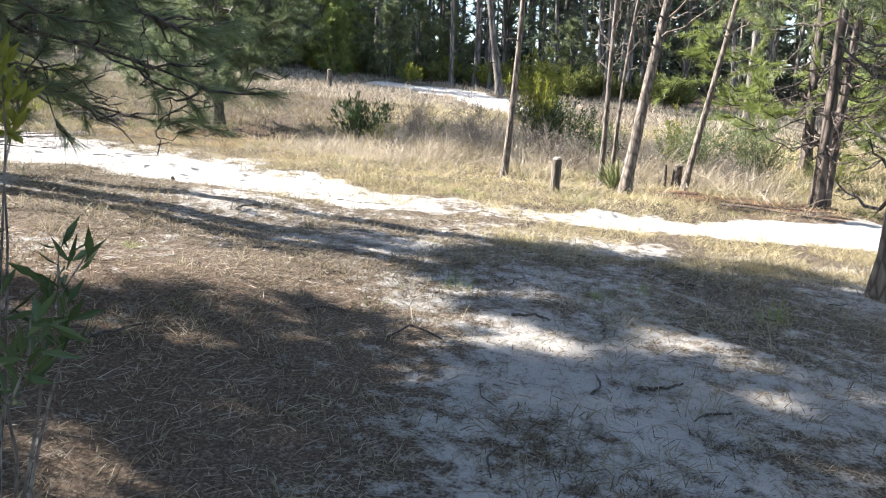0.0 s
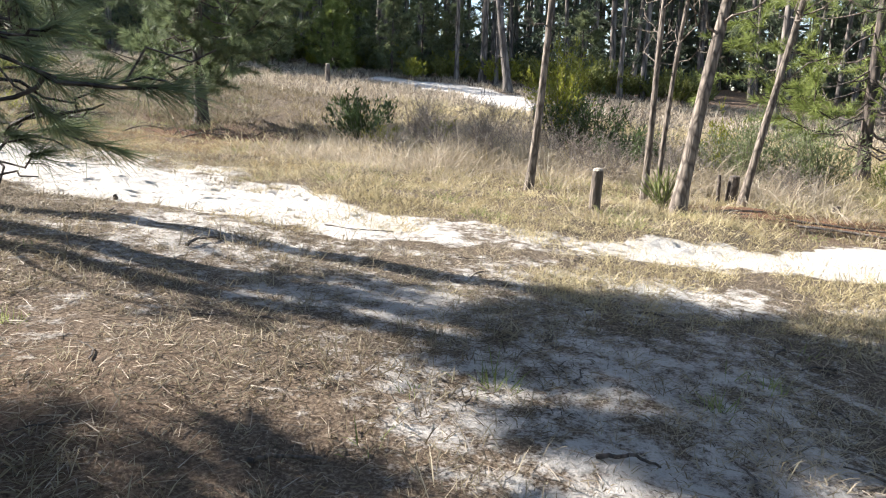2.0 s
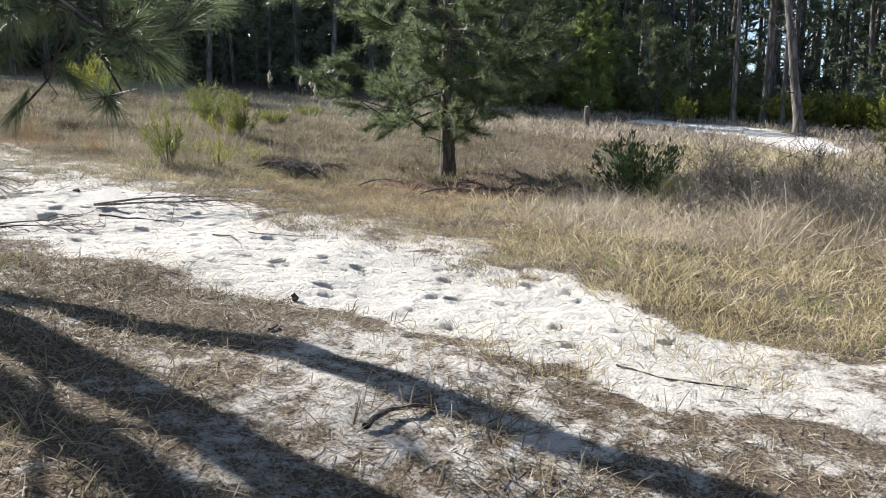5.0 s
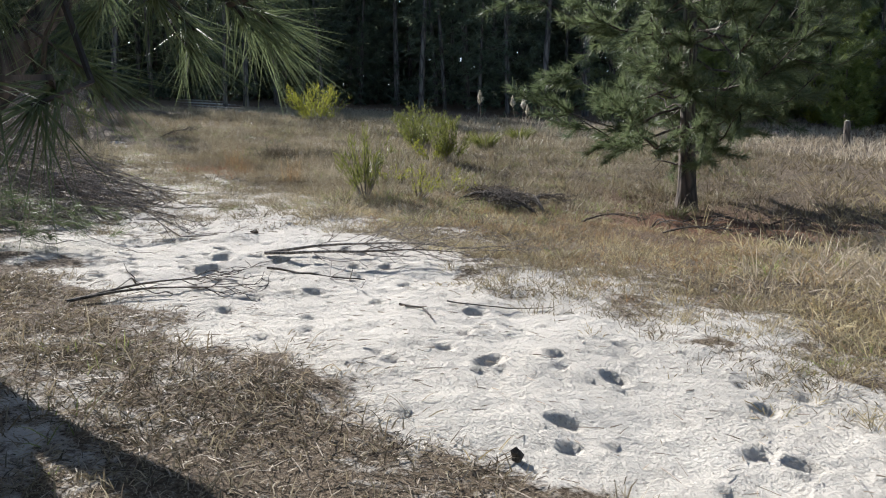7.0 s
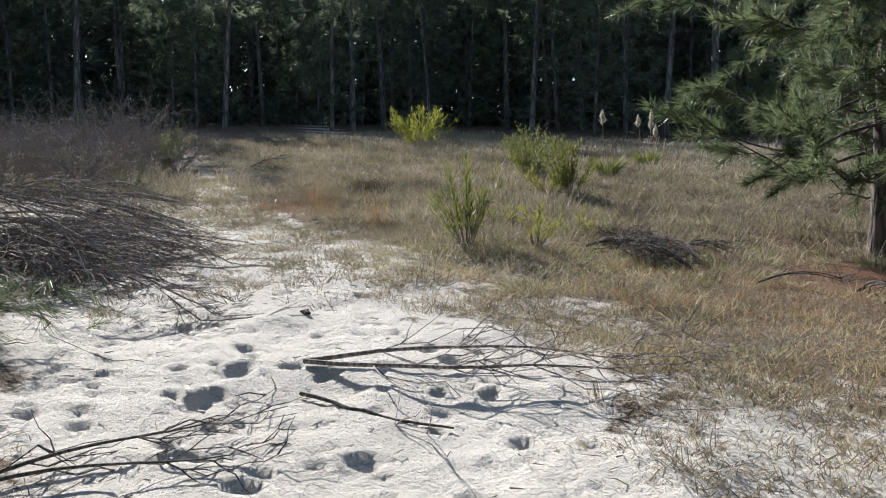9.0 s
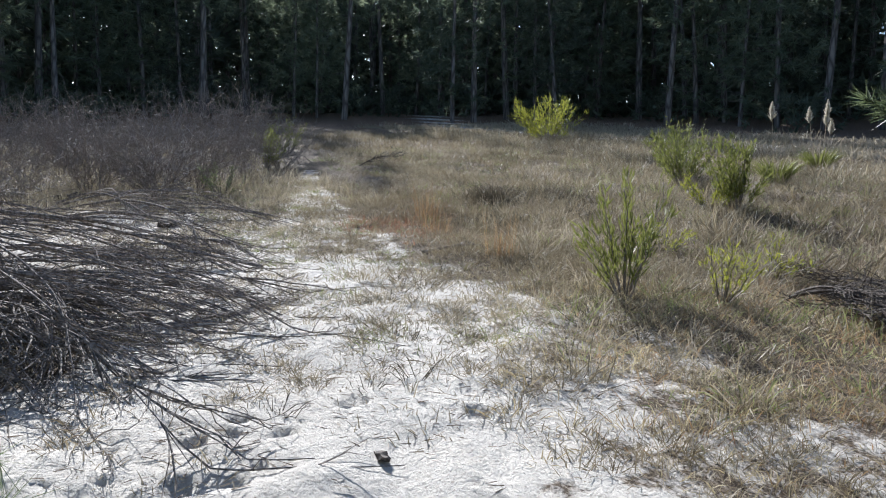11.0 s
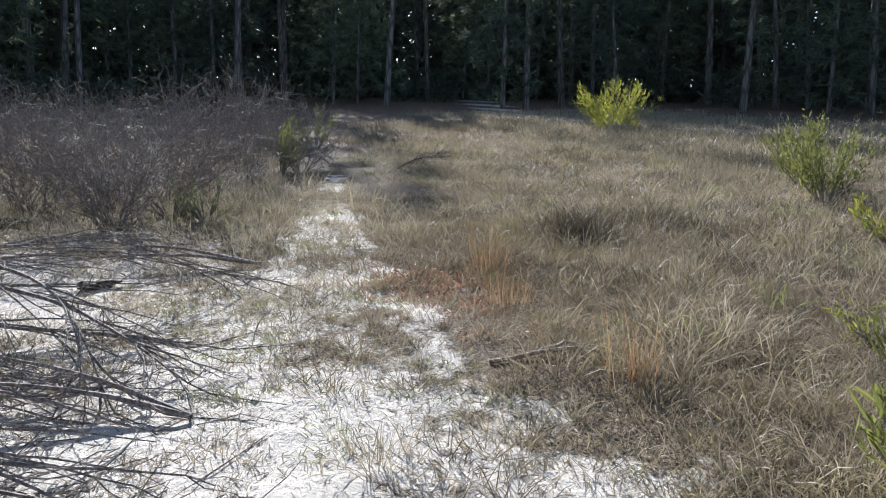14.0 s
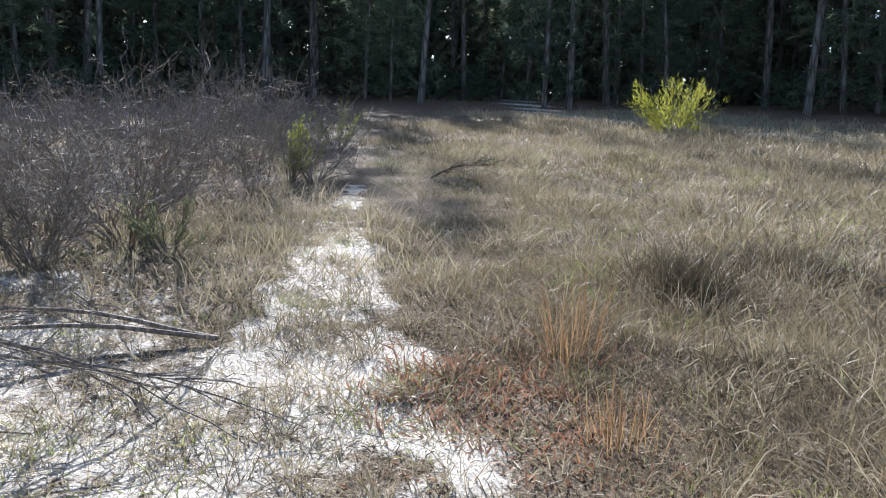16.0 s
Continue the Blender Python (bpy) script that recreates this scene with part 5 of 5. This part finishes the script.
x, y = scatter(5200, (-12, -1, 11.6, 15.2), lambda x, y: 0.5 * bare(x, y) * (0.3 + 0.7 * lattice(x, y, 0.7, 96)), 181)
g = Geo()
a = rng.uniform(0, 2 * np.pi, len(x))
spikes(g, np.stack([x, y, rough_land(x, y) + 0.008], 1), np.stack([np.cos(a), np.sin(a), rng.uniform(-0.02, 0.2, len(a))], 1), rng.uniform(0.02, 0.09, len(a)), rng.uniform(0.003, 0.007, len(a)), 0.03)
tagged(g.link("sand_debris", M_LITTER), "small dark plant bits strewn over trodden white sand", "litter", kind="stuff")


# ---- posts and stumps ----
def post(x, y, height, radius, label, name="wooden_post", lean=(0.0, 0.0)):
    root = empty(name, x, y, z_at(x, y))
    g = Geo()
    t = np.linspace(0, 1, 9)
    axis = np.stack([lean[0] * t * height, lean[1] * t * height, -0.1 + (height + 0.1) * t], 1)
    g.tube(axis, radius * (1 - 0.08 * t - 0.1 * (t > 0.98)), 14, 0.09)
    g.link("shaft", M_WOOD_POST if name == "wooden_post" else M_TWIG_DARK, root, smooth_faces=False)
    gc = Geo()
    gc.tube([axis[-1] - (0, 0, 0.01), axis[-1] + (0, 0, 0.012)], [radius * 0.9, radius * 0.8], 14, 0.05)
    gc.link("sawn_top", M_WOOD_END if name == "wooden_post" else M_TWIG_DARK, root)
    return tagged(root, label, name.replace("_", " "))


post(0.65, 14.73, 0.50, 0.072, "short weathered round wooden post in dry grass", lean=(0.06, 0.0))
post(2.45, 17.0, 0.42, 0.03, "thin dark stake beside a stump", "tree_stump")
post(2.62, 17.02, 0.42, 0.085, "dark cut tree stump", "tree_stump", (0.1, 0))
post(4.1, 17.1, 0.14, 0.06, "low dark stump behind litter", "tree_stump")
post(-9.9, 35.7, 0.8, 0.1, "pale broken stump on the far rise", "wooden_post")


def chunk(x, y, size, label, name, mat, seed):
    r = np.random.default_rng(seed)
    bm = bmesh.new()
    bmesh.ops.create_icosphere(bm, subdivisions=2, radius=1)
    for v in bm.verts:
        v.co = Vector((v.co.x * size[0], v.co.y * size[1], v.co.z * size[2])) * (1 + 0.25 * float(r.normal()))
    me = bpy.data.meshes.new(name)
    bm.to_mesh(me)
    bm.free()
    me.materials.append(mat)
    ob = new(name, me)
    ob.location = (x, y, z_at(x, y) + size[2] * 0.5)
    return tagged(ob, label, name.replace("_", " "))


chunk(-3.85, 12.02, (0.02, 0.02, 0.03), "small dark wood chunk on sand", "wood_chunk", M_TWIG_DARK, 1)
chunk(-8.43, 13.75, (0.045, 0.025, 0.018), "dark wood chunk on white sand", "wood_chunk", M_TWIG_DARK, 2)
chunk(-14.54, 13.82, (0.05, 0.13, 0.04), "charred block of wood on sand", "wood_chunk", M_TWIG_DARK, 3)
chunk(-17.2, 13.0, (0.06, 0.25, 0.05), "dark log end among brush", "wood_chunk", M_TWIG_DARK, 4)

# ---- forest ----
def forest_pine(height, radius, crown_from, reach, seed, clumps, low_fuzz, mat):
    """A tall plantation pine, seen from some way off."""
    r = np.random.default_rng(seed)
    root = empty("forest_pine", 0, 0, -200)
    t = np.linspace(0, 1, 10)
    axis = np.stack([0.2 * np.sin(2 * t + seed) * t, 0.2 * np.cos(3 * t + seed) * t, -0.2 + (height + 0.2) * t], 1)
    g, gl, gn = Geo(), Geo(), Geo()
    g.tube(axis, radius * (1 - 0.8 * t), 8, 0.1)
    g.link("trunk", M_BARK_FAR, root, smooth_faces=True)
    for i in range(14):
        f = r.uniform(0.06, crown_from + 0.1)
        at = np.array([np.interp(f, t, axis[:, k]) for k in range(3)])
        az = r.uniform(0, 6.28)
        gl.tube(bend(at, at + r.uniform(0.3, 1.2) * np.array([np.cos(az), np.sin(az), r.uniform(-0.2, 0.3)]), 0.1, 4, 0.05), np.linspace(0.02, 0.006, 4), 3)
    tagged(gl.link("dead_limbwork", M_BARK_FAR, root), kind="stuff")
    f = crown_from + (1 - crown_from) * r.random(clumps) ** 1.1
    f[: int(clumps * low_fuzz)] = r.uniform(0.04, crown_from + 0.05, int(clumps * low_fuzz))
    az, d = r.uniform(0, 6.28, clumps), np.sqrt(r.random(clumps))
    wide = reach * np.where(f > crown_from, np.sin(np.pi * np.clip(0.25 + 0.75 * (f - crown_from) / (1 - crown_from), 0, 1)) ** 0.7, 0.75) * d
    ends = np.stack([wide * np.cos(az), wide * np.sin(az), f * height], 1)
    ways = np.stack([np.cos(az), np.sin(az), np.full(clumps, 0.1)], 1)
    tufts(gn, ends, ways, 20, 0.5, 0.052, 0.7, 0.25)
    tagged(gn.link("crown", mat, root), kind="stuff")
    return tagged(root, "tall forest pine with thin trunk and grey-green needles", "pine tree", "forest edge pines")


edge = [(34, 50), (26, 54), (12, 53), (-6, 51.5), (-20, 47), (-32, 39.0), (-46, 31), (-48, 21), (-43, 11), (-34, 3), (-30, -10)]


def edge_points(step, depth0, depth1, seed):
    """Places in a belt behind the forest's edge, all round the clearing's west and north."""
    r = np.random.default_rng(seed)
    ang = [math.atan2(ey - 14, -12 - ex) for ex, ey in edge]
    rad = [math.hypot(ey - 14, -12 - ex) for ex, ey in edge]
    order = sorted(zip(ang, rad))
    out, a = [], order[0][0]
    while a < order[-1][0]:
        base = float(np.interp(a, [o[0] for o in order], [o[1] for o in order]))
        d = base + 3.5 * math.sin(9 * a) * math.sin(23 * a + 1) + r.uniform(depth0, depth1)
        out.append((-12 - d * math.cos(a), 14 + d * math.sin(a), r.uniform(0.82, 1.15), r.uniform(0, 6.28)))
        a += step / (base + depth0) * r.uniform(0.6, 1.4)
    return out


tall = [forest_pine(16, 0.19, 0.42, 2.3, s, 170, 0.08, M_NEEDLE_FAR) for s in (1, 2)]
shaggy = [forest_pine(13, 0.13, 0.2, 2.2, s, 300, 0.12, M_NEEDLE_FAR) for s in (3, 4)]
k = 0
for x, y, s, a in edge_points(1.7, 0.0, 9.0, 1) + edge_points(2.0, 6.0, 16.0, 2):
    k += 1
    north = x > -17
    kinds = tall if (north and k % 6) or (not north and k % 5 < 2) else shaggy
    copy_thing(kinds[k % 2], Matrix.Translation((x, y, z_at(x, y) - 0.05)) @ Matrix.Rotation(0.04 * math.sin(7 * a), 4, "X") @ Matrix.Rotation(0.05 * math.cos(5 * a), 4, "Y") @ Matrix.Rotation(a, 4, "Z") @ Matrix.Scale(s, 4))
# unseen pines added to close the clearing behind the line walked and block skylight
for i, (x, y) in enumerate(((-12, -4), (-8, -7), (-3, -9), (2, -10), (7, -9), (11, -6), (14, -1), (15, 4), (17, 9), (18, 14), (20, 19), (19, 25), (22, 30), (21, 37), (23, 44), (-17, -2), (-22, -6), (-6, -12), (0, -14), (9, -13), (18, -6), (21, 3), (24, 12), (-11, -11))):
    copy_thing(shaggy[i % 2], Matrix.Translation((x, y, z_at(x, y) - 0.05)) @ Matrix.Rotation(i * 1.9, 4, "Z"))
for ob in tall + shaggy:
    for o in (*ob.children_recursive, ob):
        bpy.data.objects.remove(o)

# the woods behind, too many to count
g, gn = Geo(), Geo()
for x, y, s, a in edge_points(1.0, 13.0, 22.0, 3) + edge_points(0.8, 22.0, 36.0, 4) + edge_points(1.2, 36.0, 50.0, 5):
    z = z_at(x, y)
    g.tube([(x, y, z - 0.2), (x + 0.15 * math.sin(a), y, z + 6), (x + 0.3 * math.sin(a), y, z + 15 * s)], [0.2, 0.16, 0.04], 5)
    n = (12 if x < -2 else 30) if x > -16 else 58
    f = rng.random(n) ** 0.8
    az = rng.uniform(0, 6.28, n)
    w = 2.4 * np.sqrt(rng.random(n))
    p = np.stack([x + w * np.cos(az), y + w * np.sin(az), z + 0.3 + 15.2 * s * f], 1)
    tufts(gn, p, np.stack([np.cos(az), np.sin(az), 0.2 + 0 * az], 1), 6, 1.5, 0.34, 0.8, 0.3)
for x, y, s, a in edge_points(0.7, 8.0, 24.0, 6):
    n = 26
    p = np.stack([x + rng.normal(0, 1.0, n), y + rng.normal(0, 1.0, n), z_at(x, y) + 1.9 * rng.random(n)], 1)
    tufts(gn, p, rng.normal(0, 1, (n, 3)), 6, 0.8, 0.2, 0.8, 0.0)
for x, y, s, a in edge_points(2.6, -1.5, 9.0, 7):
    if x > -20 or math.sin(5 * a) < -0.3:
        continue
    n = int(50 * s)
    w = np.stack([rng.normal(0, 0.8 * s, n), rng.normal(0, 0.8 * s, n)], 1)
    p = np.column_stack([x + w[:, 0], y + w[:, 1], z_at(x, y) + (0.4 + 1.8 * s * (0.5 + 0.5 * math.sin(3 * a))) * rng.random(n)])
    tufts(gn, p, np.column_stack([w, np.full(n, 0.6)]), 7, 0.5, 0.09, 0.7, 0.0)
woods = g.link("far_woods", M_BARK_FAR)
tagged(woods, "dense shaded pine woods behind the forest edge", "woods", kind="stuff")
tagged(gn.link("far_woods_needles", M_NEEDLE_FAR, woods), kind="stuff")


# single trees in front of the northern edge
def lone_trunk(x, y, height, radius, lean, seed):
    ob = pine("pine_tree", x, y, height, radius, 0.5, 2.2, "slim tall pine on the sandy rise", shoots=300, needles=18, length=0.4, width=0.04, mat=M_NEEDLE_FAR, bark=M_BARK_FAR, limbs=24, dead=12, seed=seed, lean=lean, sides=8)
    return ob


lone_trunk(-6.3, 46.0, 13, 0.13, (0.0, 0), 201)
lone_trunk(-5.1, 47.2, 14, 0.2, (0.02, 0), 202)
lone_trunk(-4.3, 46.5, 13, 0.12, (0.03, 0), 203)
lone_trunk(-3.2, 42.9, 13, 0.2, (-0.13, 0.02), 204)
lone_trunk(2.2, 45.5, 13, 0.14, (0.02, 0), 205)
lone_trunk(3.4, 46.5, 13, 0.16, (0.02, 0), 206)
lone_trunk(7.5, 36.0, 12, 0.18, (0.02, 0), 207)
# every third young pine takes the needle colour brightened for sunlight
for px, py, h, sd in ((-11.0, 48, 5.5, 211), (-8.8, 49, 4.5, 212), (-14, 46.5, 5.0, 213), (-16.5, 45, 4.6, 214), (-19, 44, 5.2, 215), (-12.6, 44.5, 3.4, 216), (-22.5, 42.5, 4.5, 217), (-9.8, 46.0, 4.2, 218), (-13.4, 47.5, 5.6, 219), (-6.9, 49.0, 4.0, 220), (0.2, 48.5, 4.2, 221), (-17.8, 43.2, 3.6, 222)):
    pine("pine_tree", px, py, h, 0.08, 0.06, h * 0.36, "young green pine before the forest", shoots=420, needles=20, length=0.36, width=0.04, limbs=30, dead=0, seed=sd, sides=6, mat=M_NEEDLE_LIT if sd % 3 == 0 else M_LEAF_SAGE)
r = np.random.default_rng(77)
base_bush = shrub("shrub", -7.0, 47.0, 1.3, 1.0, 26, M_LEAF_OLIVE, "low green shrub along the far forest edge", (0.2, 0.06), 40, 0.7, seed=301)
gold_bush = shrub("shrub", -8.3, 44.4, 1.1, 0.8, 22, M_LEAF_YELLOW, "golden-green shrub on the sandy rise", (0.2, 0.06), 40, 0.7, seed=302)
for i in range(60):
    q = r.random()
    bx, by = (-24 + 30 * q, 45.0 + 3.5 * math.sin(q * 3.1) + r.normal(0, 0.8))
    copy_thing(gold_bush if i % 3 == 0 else base_bush, Matrix.Translation((bx, by, z_at(bx, by))) @ Matrix.Rotation(r.uniform(0, 6), 4, "Z") @ Matrix.Scale(r.uniform(0.7, 1.5), 4))
